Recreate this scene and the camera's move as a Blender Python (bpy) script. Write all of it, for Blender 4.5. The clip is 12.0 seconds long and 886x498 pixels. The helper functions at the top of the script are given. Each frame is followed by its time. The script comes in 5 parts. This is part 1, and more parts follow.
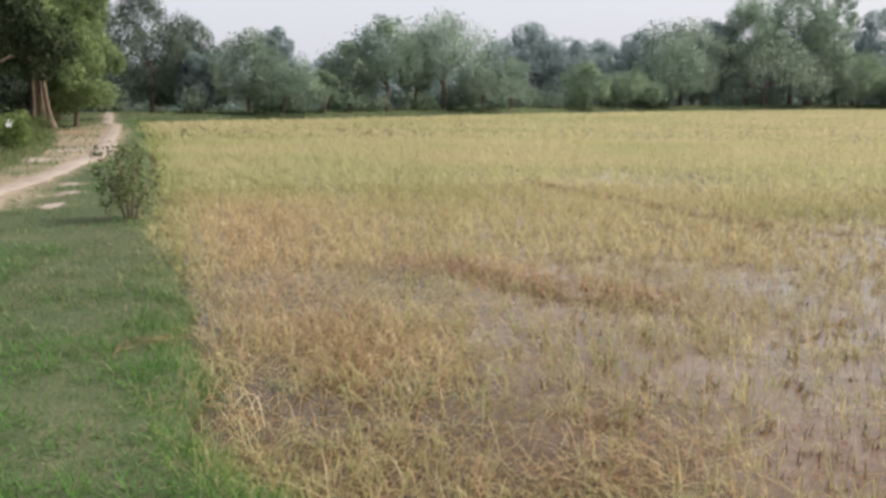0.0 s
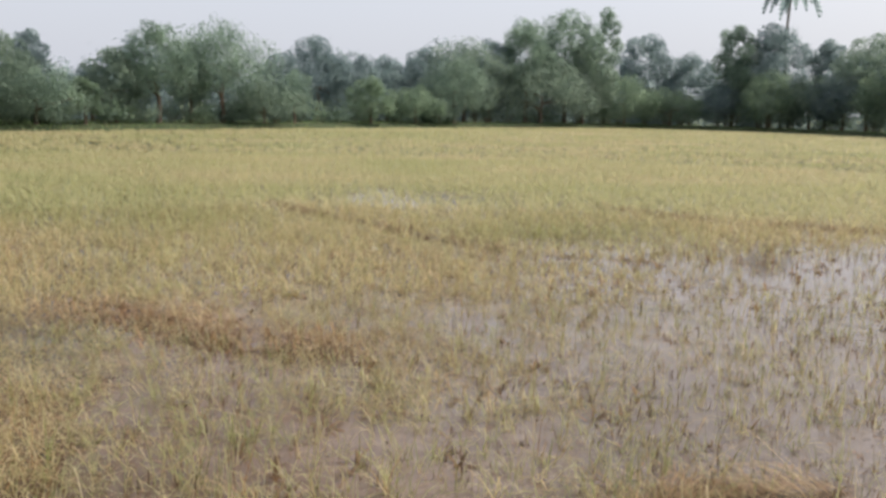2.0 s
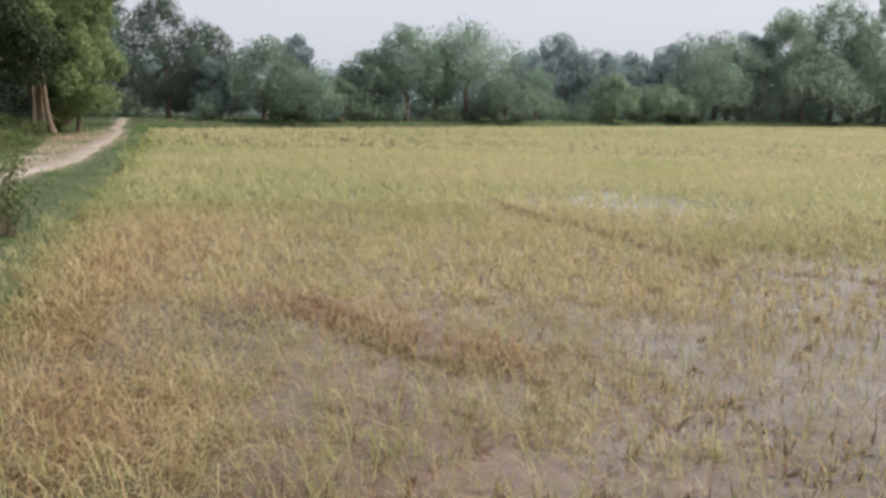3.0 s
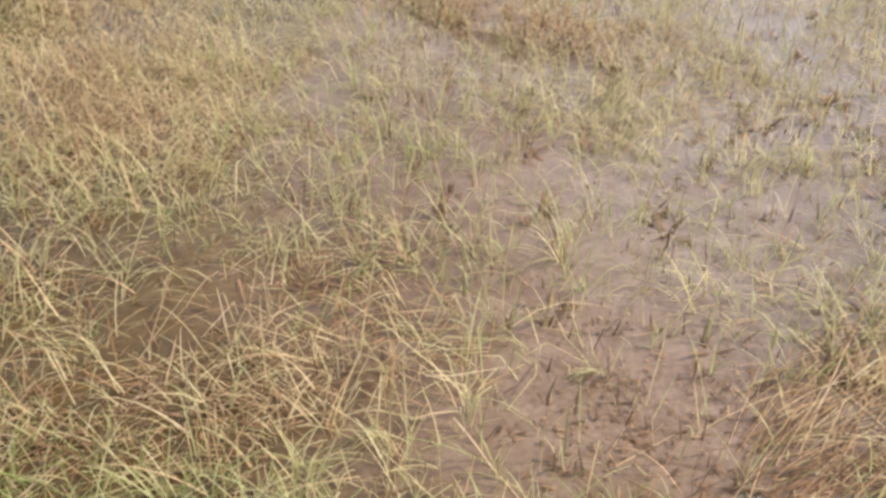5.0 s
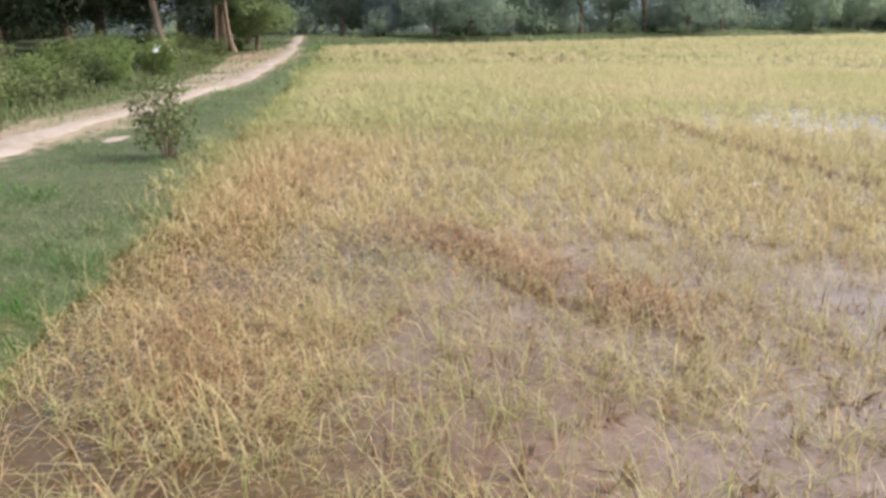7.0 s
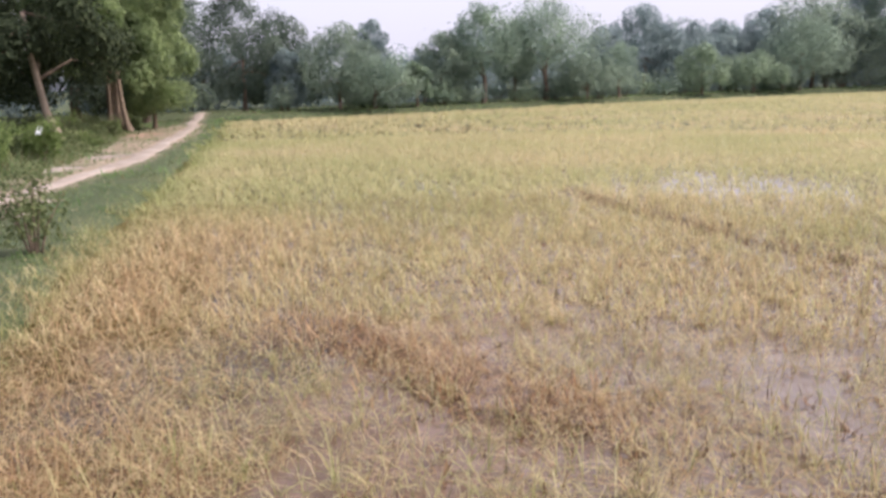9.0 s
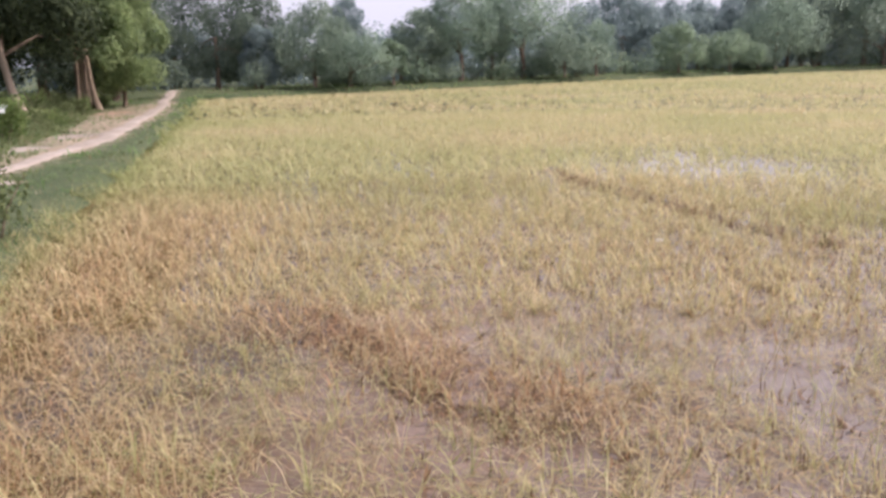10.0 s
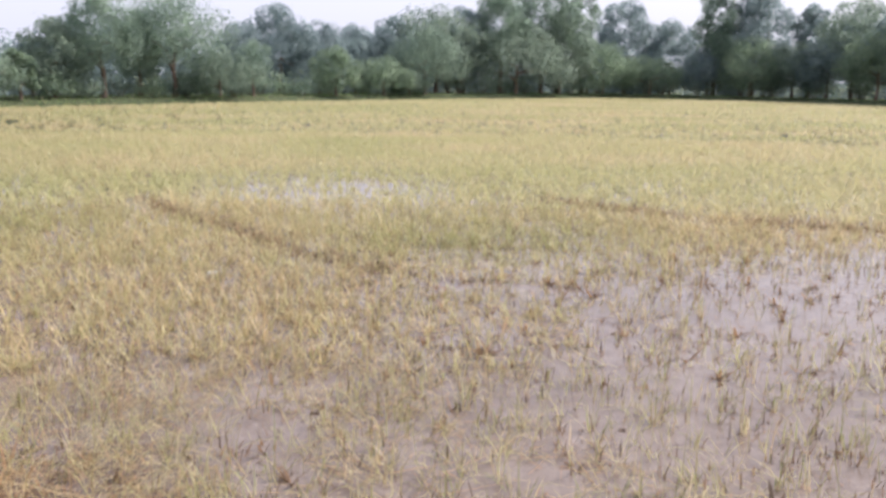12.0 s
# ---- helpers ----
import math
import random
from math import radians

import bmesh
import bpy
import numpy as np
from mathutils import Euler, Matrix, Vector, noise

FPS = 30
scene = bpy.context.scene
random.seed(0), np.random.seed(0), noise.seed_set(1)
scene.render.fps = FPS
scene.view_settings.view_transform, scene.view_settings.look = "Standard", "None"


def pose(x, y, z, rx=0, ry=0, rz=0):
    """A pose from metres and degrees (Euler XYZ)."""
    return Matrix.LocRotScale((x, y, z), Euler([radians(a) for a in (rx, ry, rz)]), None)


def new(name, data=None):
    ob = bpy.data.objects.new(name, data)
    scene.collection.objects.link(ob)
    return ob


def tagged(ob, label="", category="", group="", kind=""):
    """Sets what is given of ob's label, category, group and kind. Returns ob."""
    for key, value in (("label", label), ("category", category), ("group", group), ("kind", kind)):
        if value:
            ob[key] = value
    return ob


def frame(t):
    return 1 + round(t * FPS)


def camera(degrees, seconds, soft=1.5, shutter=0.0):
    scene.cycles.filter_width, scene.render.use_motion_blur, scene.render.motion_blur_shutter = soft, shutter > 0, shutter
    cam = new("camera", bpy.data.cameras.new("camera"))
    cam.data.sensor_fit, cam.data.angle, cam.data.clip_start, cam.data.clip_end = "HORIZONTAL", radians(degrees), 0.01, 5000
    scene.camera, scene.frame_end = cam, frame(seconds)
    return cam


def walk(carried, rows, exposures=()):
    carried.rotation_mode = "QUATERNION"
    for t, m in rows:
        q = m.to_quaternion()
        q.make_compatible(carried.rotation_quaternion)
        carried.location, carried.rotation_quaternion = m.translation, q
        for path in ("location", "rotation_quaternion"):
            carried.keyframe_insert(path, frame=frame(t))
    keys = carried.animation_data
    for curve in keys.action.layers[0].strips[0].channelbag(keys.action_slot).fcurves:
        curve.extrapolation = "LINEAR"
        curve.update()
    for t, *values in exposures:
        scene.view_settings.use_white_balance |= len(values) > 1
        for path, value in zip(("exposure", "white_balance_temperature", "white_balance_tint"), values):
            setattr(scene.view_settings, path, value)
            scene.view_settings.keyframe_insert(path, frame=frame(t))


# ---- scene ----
# ------------------------------------------------------------------ camera and its way
cam = camera(56.5, 12.0, soft=3.15)
PATH = [
    (0.0, pose(0.009, -0.178, 1.575, 79.04, -0.24, 0.31)),
    (0.5, pose(0.175, 0.040, 1.612, 81.98, -0.90, -5.41)),
    (1.0, pose(0.426, 0.242, 1.607, 81.53, 1.15, -12.49)),
    (1.5, pose(0.702, 0.343, 1.614, 80.45, 0.81, -13.09)),
    (2.0, pose(0.968, 0.623, 1.599, 80.20, -1.37, -13.48)),
    (2.5, pose(1.207, 0.765, 1.622, 80.25, 0.73, -8.06)),
    (2.7, pose(1.320, 0.807, 1.614, 80.28, 0.98, -1.90)),
    (4.3, pose(1.470, 1.400, 1.665, 68.00, -2.04, 10.30)),
    (4.5, pose(1.509, 1.379, 1.630, 64.80, -0.73, 11.26)),
    (5.0, pose(1.485, 1.490, 1.593, 55.74, -0.26, 8.98)),
    (5.5, pose(1.480, 1.535, 1.486, 50.54, -0.92, 6.97)),
    (6.0, pose(1.479, 1.523, 1.528, 55.41, -0.06, 8.26)),
    (6.5, pose(1.443, 1.485, 1.619, 68.75, -1.91, 11.40)),
    (7.0, pose(1.508, 1.419, 1.617, 73.81, 0.29, 15.14)),
    (7.5, pose(1.498, 1.397, 1.637, 75.97, 0.82, 14.18)),
    (7.7, pose(1.501, 1.419, 1.635, 77.12, 0.96, 13.58)),
    (9.3, pose(1.400, 2.220, 1.619, 78.40, 0.79, 7.85)),
    (9.5, pose(1.370, 2.270, 1.619, 77.80, 0.37, 7.45)),
    (10.0, pose(1.400, 2.320, 1.619, 76.95, 1.30, 7.20)),
    (10.5, pose(1.524, 2.348, 1.554, 75.85, 3.15, 0.31)),
    (11.0, pose(1.848, 2.477, 1.594, 78.7, 0.35, -2.89)),
    (11.5, pose(2.103, 2.536, 1.667, 77.45, -0.2, -10.09)),
    (12.0, pose(2.501, 2.711, 1.618, 78.25, -0.85, -14.62)),
]
EXPOSURES = [(0.0, 0.21, 6450, 10), (0.5, 0.0, 6420, 10.5), (1.0, 0.11, 6350, 10.5), (1.5, 0.08, 6320, 9.5), (2.7, 0.07, 6280, 8), (4.3, 0.46, 6230, 11), (5.0, 0.65, 6200, 11.5), (5.5, 0.72, 6200, 11.5), (6.0, 0.72, 6200, 12), (6.5, 0.57, 6250, 12),
             (7.7, 0.53, 6250, 15), (9.3, 0.46, 6200, 22), (11.0, 0.46, 6200, 23), (11.5, 0.47, 6200, 23), (12.0, 0.49, 6050, 17)]
walk(cam, PATH, EXPOSURES)

# ------------------------------------------------------------------ sky, sun
SUN_ELEVATION, SUN_AZIMUTH = radians(42), radians(80)      # azimuth from +y towards +x
world = bpy.data.worlds.new("sky")
scene.world = world
world.use_nodes = True
wn, wl = world.node_tree.nodes, world.node_tree.links
wn.clear()
sky = wn.new("ShaderNodeTexSky")
sky.sky_type = "NISHITA"
sky.sun_disc = False
sky.sun_elevation, sky.sun_rotation = SUN_ELEVATION, SUN_AZIMUTH
sky.air_density, sky.dust_density, sky.ozone_density = 1.0, 6.0, 1.0
haze = wn.new("ShaderNodeMixRGB")                           # milky monsoon haze over the blue
haze.inputs[0].default_value = 0.7
haze.inputs[2].default_value = (6.6, 6.65, 7.25, 1)
back = wn.new("ShaderNodeBackground")
back.inputs[1].default_value = 0.128
wout = wn.new("ShaderNodeOutputWorld")
wl.new(sky.outputs[0], haze.inputs[1])
wl.new(haze.outputs[0], back.inputs[0])
wl.new(back.outputs[0], wout.inputs[0])

sun = new("sun", bpy.data.lights.new("sun", "SUN"))
sun.data.energy, sun.data.angle, sun.data.color = 4.1, radians(5.0), (1.0, 0.93, 0.82)
sun_dir = Vector((math.sin(SUN_AZIMUTH) * math.cos(SUN_ELEVATION), math.cos(SUN_AZIMUTH) * math.cos(SUN_ELEVATION), math.sin(SUN_ELEVATION)))
sun.matrix_world = Matrix.Translation((20, 5, 30)) @ sun_dir.to_track_quat("Z", "Y").to_matrix().to_4x4()


# ------------------------------------------------------------------ materials
def material(name, rough=0.8, specular=0.3):
    m = bpy.data.materials.new(name)
    m.use_nodes = True
    nodes, links = m.node_tree.nodes, m.node_tree.links
    b = nodes["Principled BSDF"]
    b.inputs["Roughness"].default_value = rough
    b.inputs["Specular IOR Level"].default_value = specular
    return m, nodes, links, b


def ramp(nodes, stops):
    r = nodes.new("ShaderNodeValToRGB")
    e = r.color_ramp.elements
    while len(e) < len(stops):
        e.new(0.5)
    for k, (p, c) in enumerate(stops):
        e[k].position, e[k].color = p, (*c, 1)
    return r


def noise_node(nodes, links, scale, detail=4.0, rough=0.6):
    tc = nodes.new("ShaderNodeNewGeometry")
    n = nodes.new("ShaderNodeTexNoise")
    n.inputs["Scale"].default_value, n.inputs["Detail"].default_value, n.inputs["Roughness"].default_value = scale, detail, rough
    links.new(tc.outputs["Position"], n.inputs["Vector"])
    return n


def mix(nodes, links, a, b, fac, kind="MIX"):
    m = nodes.new("ShaderNodeMixRGB")
    m.blend_type = kind
    for socket, v in ((m.inputs[0], fac), (m.inputs[1], a), (m.inputs[2], b)):
        if isinstance(v, (int, float)):
            socket.default_value = v
        elif isinstance(v, tuple):
            socket.default_value = (*v, 1)
        else:
            links.new(v, socket)
    return m.outputs[0]


def leaf_material(name, dark, light, through_light=0.72, rough=0.8):
    """Foliage: every leaf has its own shade between dark and light, and lets some light through."""
    m, nodes, links, b = material(name, rough, 0.12)
    geo = nodes.new("ShaderNodeNewGeometry")
    r = ramp(nodes, [(0.0, dark), (0.55, tuple((p + q) / 2 for p, q in zip(dark, light))), (1.0, light)])
    links.new(geo.outputs["Random Per Island"], r.inputs[0])
    n = noise_node(nodes, links, 0.9, 3.0)
    broad = ramp(nodes, [(0.32, (0.72, 0.76, 0.76)), (0.68, (1.4, 1.36, 1.24))])
    links.new(n.outputs[0], broad.inputs[0])
    c = mix(nodes, links, r.outputs[0], broad.outputs[0], 1.0, "MULTIPLY")
    links.new(c, b.inputs["Base Color"])
    tr = nodes.new("ShaderNodeBsdfTranslucent")
    links.new(c, tr.inputs[0])
    ms = nodes.new("ShaderNodeMixShader")
    ms.inputs[0].default_value = through_light
    links.new(b.outputs[0], ms.inputs[1])
    links.new(tr.outputs[0], ms.inputs[2])
    links.new(ms.outputs[0], nodes["Material Output"].inputs[0])
    return m


def blade_material(name, stops, attribute="dry", even=0.0):
    """Straw and blades: the colour follows how dry each blade is."""
    m, nodes, links, b = material(name, 0.55, 0.3)
    at = nodes.new("ShaderNodeAttribute")
    at.attribute_name = attribute
    r = ramp(nodes, stops)
    links.new(at.outputs["Fac"], r.inputs[0])
    geo = nodes.new("ShaderNodeNewGeometry")
    v = ramp(nodes, [(0.0, (0.58, 0.55, 0.5)), (0.45, (0.92, 0.9, 0.88)), (0.8, (1.08, 1.08, 1.1)), (1.0, (1.2, 1.22, 1.42))])
    links.new(geo.outputs["Random Per Island"], v.inputs[0])
    c = mix(nodes, links, r.outputs[0], v.outputs[0], 1.0 - even, "MULTIPLY")
    links.new(c, b.inputs["Base Color"])
    tr = nodes.new("ShaderNodeBsdfTranslucent")
    links.new(c, tr.inputs[0])
    ms = nodes.new("ShaderNodeMixShader")
    ms.inputs[0].default_value = 0.48
    links.new(b.outputs[0], ms.inputs[1])
    links.new(tr.outputs[0], ms.inputs[2])
    links.new(ms.outputs[0], nodes["Material Output"].inputs[0])
    return m


def rough_material(name, low, high, scale, bump=0.3, rough=0.9, fine=8.0):
    """Earth, mud and bark: broad and fine mottling with relief."""
    m, nodes, links, b = material(name, rough, 0.25)
    n1, n2 = noise_node(nodes, links, scale, 5.0), noise_node(nodes, links, scale * fine, 4.0)
    f = mix(nodes, links, n1.outputs[0], n2.outputs[0], 0.45)
    r = ramp(nodes, [(0.32, low), (0.68, high)])
    links.new(f, r.inputs[0])
    links.new(r.outputs[0], b.inputs["Base Color"])
    bp = nodes.new("ShaderNodeBump")
    bp.inputs["Strength"].default_value, bp.inputs["Distance"].default_value = bump, 0.03
    links.new(n2.outputs[0], bp.inputs["Height"])
    links.new(bp.outputs[0], b.inputs["Normal"])
    return m


def water_material():
    """Shallow turbid paddy water: silty brown that mirrors the pale sky at a low angle; sky sheen is also painted into
    the open water.
    """
    m, nodes, links, b = material("paddy_water", 0.05, 0.5)
    b.inputs["IOR"].default_value = 1.37
    n1, n2 = noise_node(nodes, links, 0.8, 4.0), noise_node(nodes, links, 9.0, 5.0)
    f = mix(nodes, links, n1.outputs[0], n2.outputs[0], 0.5)
    r = ramp(nodes, [(0.3, (0.098, 0.059, 0.037)), (0.5, (0.162, 0.107, 0.073)), (0.7, (0.228, 0.163, 0.12))])
    links.new(f, r.inputs[0])
    sky_sheen = ramp(nodes, [(0.3, (0.112, 0.083, 0.065)), (0.5, (0.172, 0.133, 0.107)), (0.7, (0.235, 0.19, 0.158))])
    links.new(f, sky_sheen.inputs[0])
    stain = ramp(nodes, [(0.3, (0.032, 0.018, 0.004)), (0.5, (0.07, 0.041, 0.011)), (0.7, (0.128, 0.079, 0.027))])
    links.new(f, stain.inputs[0])
    n5 = noise_node(nodes, links, 55.0, 3.0)
    grain = ramp(nodes, [(0.3, (0.74, 0.73, 0.72)), (0.7, (1.24, 1.25, 1.26))])
    links.new(n5.outputs[0], grain.inputs[0])
    # rotting straw stains the water of the grassy corner ochre
    split = nodes.new("ShaderNodeSeparateXYZ")
    links.new(n1.inputs["Vector"].links[0].from_socket, split.inputs[0])
    n4 = noise_node(nodes, links, 1.3, 3.0)
    edge = nodes.new("ShaderNodeMath")
    edge.operation = "MULTIPLY_ADD"
    edge.inputs[1].default_value = 2.2
    slant = nodes.new("ShaderNodeMath")
    slant.operation = "MULTIPLY_ADD"
    slant.inputs[1].default_value, slant.inputs[2].default_value = 0.55, -1.9
    reach_y = nodes.new("ShaderNodeMath")
    reach_y.operation = "MINIMUM"
    reach_y.inputs[1].default_value = 5.0
    links.new(split.outputs[1], reach_y.inputs[0])
    links.new(reach_y.outputs[0], slant.inputs[0])
    across = nodes.new("ShaderNodeMath")
    links.new(split.outputs[0], across.inputs[0])
    links.new(slant.outputs[0], across.inputs[1])
    links.new(n4.outputs[0], edge.inputs[0])
    links.new(across.outputs[0], edge.inputs[2])
    reach = nodes.new("ShaderNodeMapRange")
    reach.interpolation_type = "SMOOTHSTEP"
    reach.inputs["From Min"].default_value, reach.inputs["From Max"].default_value = 1.1, 2.9
    links.new(edge.outputs[0], reach.inputs["Value"])
    # the open water is coloured paler and greyer to imitate the sky's sheen
    clear = nodes.new("ShaderNodeMapRange")
    clear.interpolation_type = "SMOOTHSTEP"
    clear.inputs["From Min"].default_value, clear.inputs["From Max"].default_value = 2.5, 4.2
    links.new(edge.outputs[0], clear.inputs["Value"])
    brown = mix(nodes, links, stain.outputs[0], r.outputs[0], reach.outputs[0])
    water_colour = mix(nodes, links, brown, sky_sheen.outputs[0], clear.outputs[0])
    links.new(mix(nodes, links, water_colour, grain.outputs[0], 1.0, "MULTIPLY"), b.inputs["Base Color"])
    n3 = noise_node(nodes, links, 5.0, 2.0)
    bp = nodes.new("ShaderNodeBump")
    bp.inputs["Strength"].default_value, bp.inputs["Distance"].default_value = 0.05, 0.02
    links.new(n3.outputs[0], bp.inputs["Height"])
    links.new(bp.outputs[0], b.inputs["Normal"])
    return m


def grassland_material():
    """Short cropped grass: green and dull patches, and tan worn earth where people walk."""
    m, nodes, links, b = material("short_grass_soil", 0.95, 0.2)
    n1, n2, n3 = noise_node(nodes, links, 0.8, 5.0), noise_node(nodes, links, 7.0, 5.0), noise_node(nodes, links, 45.0, 3.0)
    f = mix(nodes, links, n1.outputs[0], n2.outputs[0], 0.5)
    r = ramp(nodes, [(0.30, (0.044, 0.064, 0.029)), (0.46, (0.066, 0.088, 0.041)), (0.6, (0.098, 0.108, 0.056)), (0.72, (0.122, 0.112, 0.064))])
    links.new(f, r.inputs[0])
    fine = ramp(nodes, [(0.3, (0.6, 0.6, 0.6)), (0.7, (1.35, 1.35, 1.35))])
    links.new(n3.outputs[0], fine.inputs[0])
    green = mix(nodes, links, r.outputs[0], fine.outputs[0], 1.0, "MULTIPLY")
    earth = ramp(nodes, [(0.3, (0.20, 0.155, 0.105)), (0.7, (0.37, 0.30, 0.225))])
    links.new(f, earth.inputs[0])
    at = nodes.new("ShaderNodeAttribute")
    at.attribute_name = "worn"
    ragged = nodes.new("ShaderNodeMath")
    ragged.operation = "ADD"
    links.new(at.outputs["Fac"], ragged.inputs[0])
    links.new(n2.outputs[0], ragged.inputs[1])
    reach = nodes.new("ShaderNodeMapRange")
    reach.interpolation_type = "SMOOTHSTEP"
    reach.inputs["From Min"].default_value, reach.inputs["From Max"].default_value = 0.75, 1.15
    links.new(ragged.outputs[0], reach.inputs["Value"])
    links.new(mix(nodes, links, green, earth.outputs[0], reach.outputs[0]), b.inputs["Base Color"])
    bp = nodes.new("ShaderNodeBump")
    bp.inputs["Strength"].default_value, bp.inputs["Distance"].default_value = 0.5, 0.03
    links.new(n3.outputs[0], bp.inputs["Height"])
    links.new(bp.outputs[0], b.inputs["Normal"])
    return m


WATER = water_material()
GRASSLAND = grassland_material()
DIRT = rough_material("sandy_dirt", (0.23, 0.185, 0.15), (0.39, 0.335, 0.285), 0.9, 0.35, 0.95)
MUD = rough_material("wet_mud", (0.09, 0.066, 0.05), (0.2, 0.152, 0.115), 11.0, 0.7, 0.42, 7.0)
WET_EARTH = rough_material("wet_earth", (0.035, 0.023, 0.014), (0.12, 0.08, 0.05), 14.0, 0.7, 0.72, 5.0)
CLOD = rough_material("clod_mud", (0.085, 0.056, 0.037), (0.215, 0.15, 0.105), 22.0, 0.2, 0.55, 4.0)
BARK = rough_material("bark", (0.10, 0.075, 0.055), (0.24, 0.18, 0.135), 3.0, 0.8, 0.95)
RED_DIRT = rough_material("reddish_dirt", (0.22, 0.14, 0.095), (0.38, 0.27, 0.19), 1.2, 0.35, 0.95)
RED_BARK = rough_material("reddish_bark", (0.12, 0.088, 0.064), (0.29, 0.222, 0.165), 5.0, 0.9, 0.95)
PALE_BARK = rough_material("pale_bark", (0.25, 0.195, 0.145), (0.44, 0.35, 0.275), 3.0, 0.8, 0.95)
RICE_TONES = [(0.0, (0.26, 0.295, 0.09)), (0.35, (0.53, 0.495, 0.245)), (0.62, (0.67, 0.53, 0.305)), (0.82, (0.455, 0.277, 0.142)), (1.0, (0.10, 0.067, 0.044))]
RICE = blade_material("rice_blades", RICE_TONES)
# haze over the far rice is mixed into its tones: greyer, with lifted darks
RICE_FAR_HAZED = blade_material("far_rice_hazed", [(0.0, (0.29, 0.335, 0.12)), (0.35, (0.515, 0.495, 0.25)), (0.62, (0.63, 0.52, 0.315)), (0.82, (0.45, 0.31, 0.19)), (1.0, (0.14, 0.10, 0.075))], even=0.85)
# sunlight on the far bank is put into these brighter greens
BANK_GRASS_LIT = blade_material("bank_grass_lit", [(0.0, (0.19, 0.29, 0.115)), (0.5, (0.25, 0.32, 0.15)), (1.0, (0.36, 0.34, 0.19))])
TURF = blade_material("turf_blades", [(0.0, (0.10, 0.24, 0.04)), (0.5, (0.185, 0.24, 0.112)), (1.0, (0.40, 0.34, 0.2))])
# the dark, mid, pale and light leaf colours have distance haze painted in
LEAF_DARK_HAZED = leaf_material("leaf_dark_hazed", (0.205, 0.262, 0.275), (0.29, 0.358, 0.37))
LEAF_MID_HAZED = leaf_material("leaf_mid_hazed", (0.195, 0.252, 0.21), (0.285, 0.352, 0.288))
LEAF_PALE_HAZED = leaf_material("leaf_pale_hazed", (0.208, 0.275, 0.225), (0.292, 0.373, 0.302))
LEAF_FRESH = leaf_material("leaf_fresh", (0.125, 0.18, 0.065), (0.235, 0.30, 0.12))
LEAF_LIGHT_HAZED = leaf_material("leaf_light_hazed", (0.2, 0.265, 0.195), (0.29, 0.366, 0.268))
LEAF_DROOP = leaf_material("leaf_droop", (0.165, 0.222, 0.115), (0.29, 0.36, 0.19))
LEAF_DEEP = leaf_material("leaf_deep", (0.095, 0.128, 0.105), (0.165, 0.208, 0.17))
# canopy shade is put into this near-black leaf colour
LEAF_SHADE_PAINTED = leaf_material("leaf_shade_painted", (0.026, 0.038, 0.023), (0.064, 0.082, 0.045), 0.35)
LEAF_WEED = leaf_material("leaf_weed", (0.085, 0.112, 0.05), (0.195, 0.225, 0.11), 0.45)
WHITE = rough_material("dull_white_plastic", (0.7, 0.7, 0.7), (0.85, 0.85, 0.85), 30.0, 0.1, 0.4)


# ------------------------------------------------------------------ mesh helpers
def mesh_from(name, verts, faces, mat, smooth=False):
    me = bpy.data.meshes.new(name)
    me.from_pydata([tuple(v) for v in verts], [], faces)
    me.materials.append(mat)
    if smooth:
        me.polygons.foreach_set("use_smooth", [True] * len(me.polygons))
    me.update()
    return me


def part(name, data, parent=None, label=""):
    ob = new(name, data)
    ob.parent = parent
    if label:
        tagged(ob, label)
    return ob


def mesh_of_faces(name, verts, sizes, index, mat, dry=None):
    """A mesh from flat numpy arrays: verts (n, 3), the corners of each face, and the vertex of each corner."""
    me = bpy.data.meshes.new(name)
    me.vertices.add(len(verts))
    me.vertices.foreach_set("co", np.asarray(verts, np.float32).ravel())
    me.loops.add(len(index))
    me.loops.foreach_set("vertex_index", np.asarray(index, np.int32))
    me.polygons.add(len(sizes))
    starts = np.concatenate([[0], np.cumsum(sizes)[:-1]])
    me.polygons.foreach_set("loop_start", np.asarray(starts, np.int32))
    me.polygons.foreach_set("loop_total", np.asarray(sizes, np.int32))
    if dry is not None:
        a = me.attributes.new("dry", "FLOAT", "POINT")
        a.data.foreach_set("value", np.asarray(dry, np.float32))
    me.materials.append(mat)
    me.update(calc_edges=True)
    return me


def tube(points, radii, sides=8, wobble=0.0, rng=None):
    """A tapered tube along points, closed at its end. Gives vertices and faces."""
    verts, faces = [], []
    pts = [Vector(p) for p in points]
    for k, p in enumerate(pts):
        way = (pts[min(k + 1, len(pts) - 1)] - pts[max(k - 1, 0)]).normalized()
        side = way.orthogonal().normalized()
        other = way.cross(side)
        for s in range(sides):
            a = 2 * math.pi * s / sides
            r = radii[k] * (1 + (rng.uniform(-wobble, wobble) if rng else 0))
            verts.append(p + side * (math.cos(a) * r) + other * (math.sin(a) * r))
    for k in range(len(pts) - 1):
        for s in range(sides):
            a, b = k * sides + s, k * sides + (s + 1) % sides
            faces.append((a, b, b + sides, a + sides))
    faces.append(tuple(range((len(pts) - 1) * sides, len(pts) * sides)))
    return verts, faces


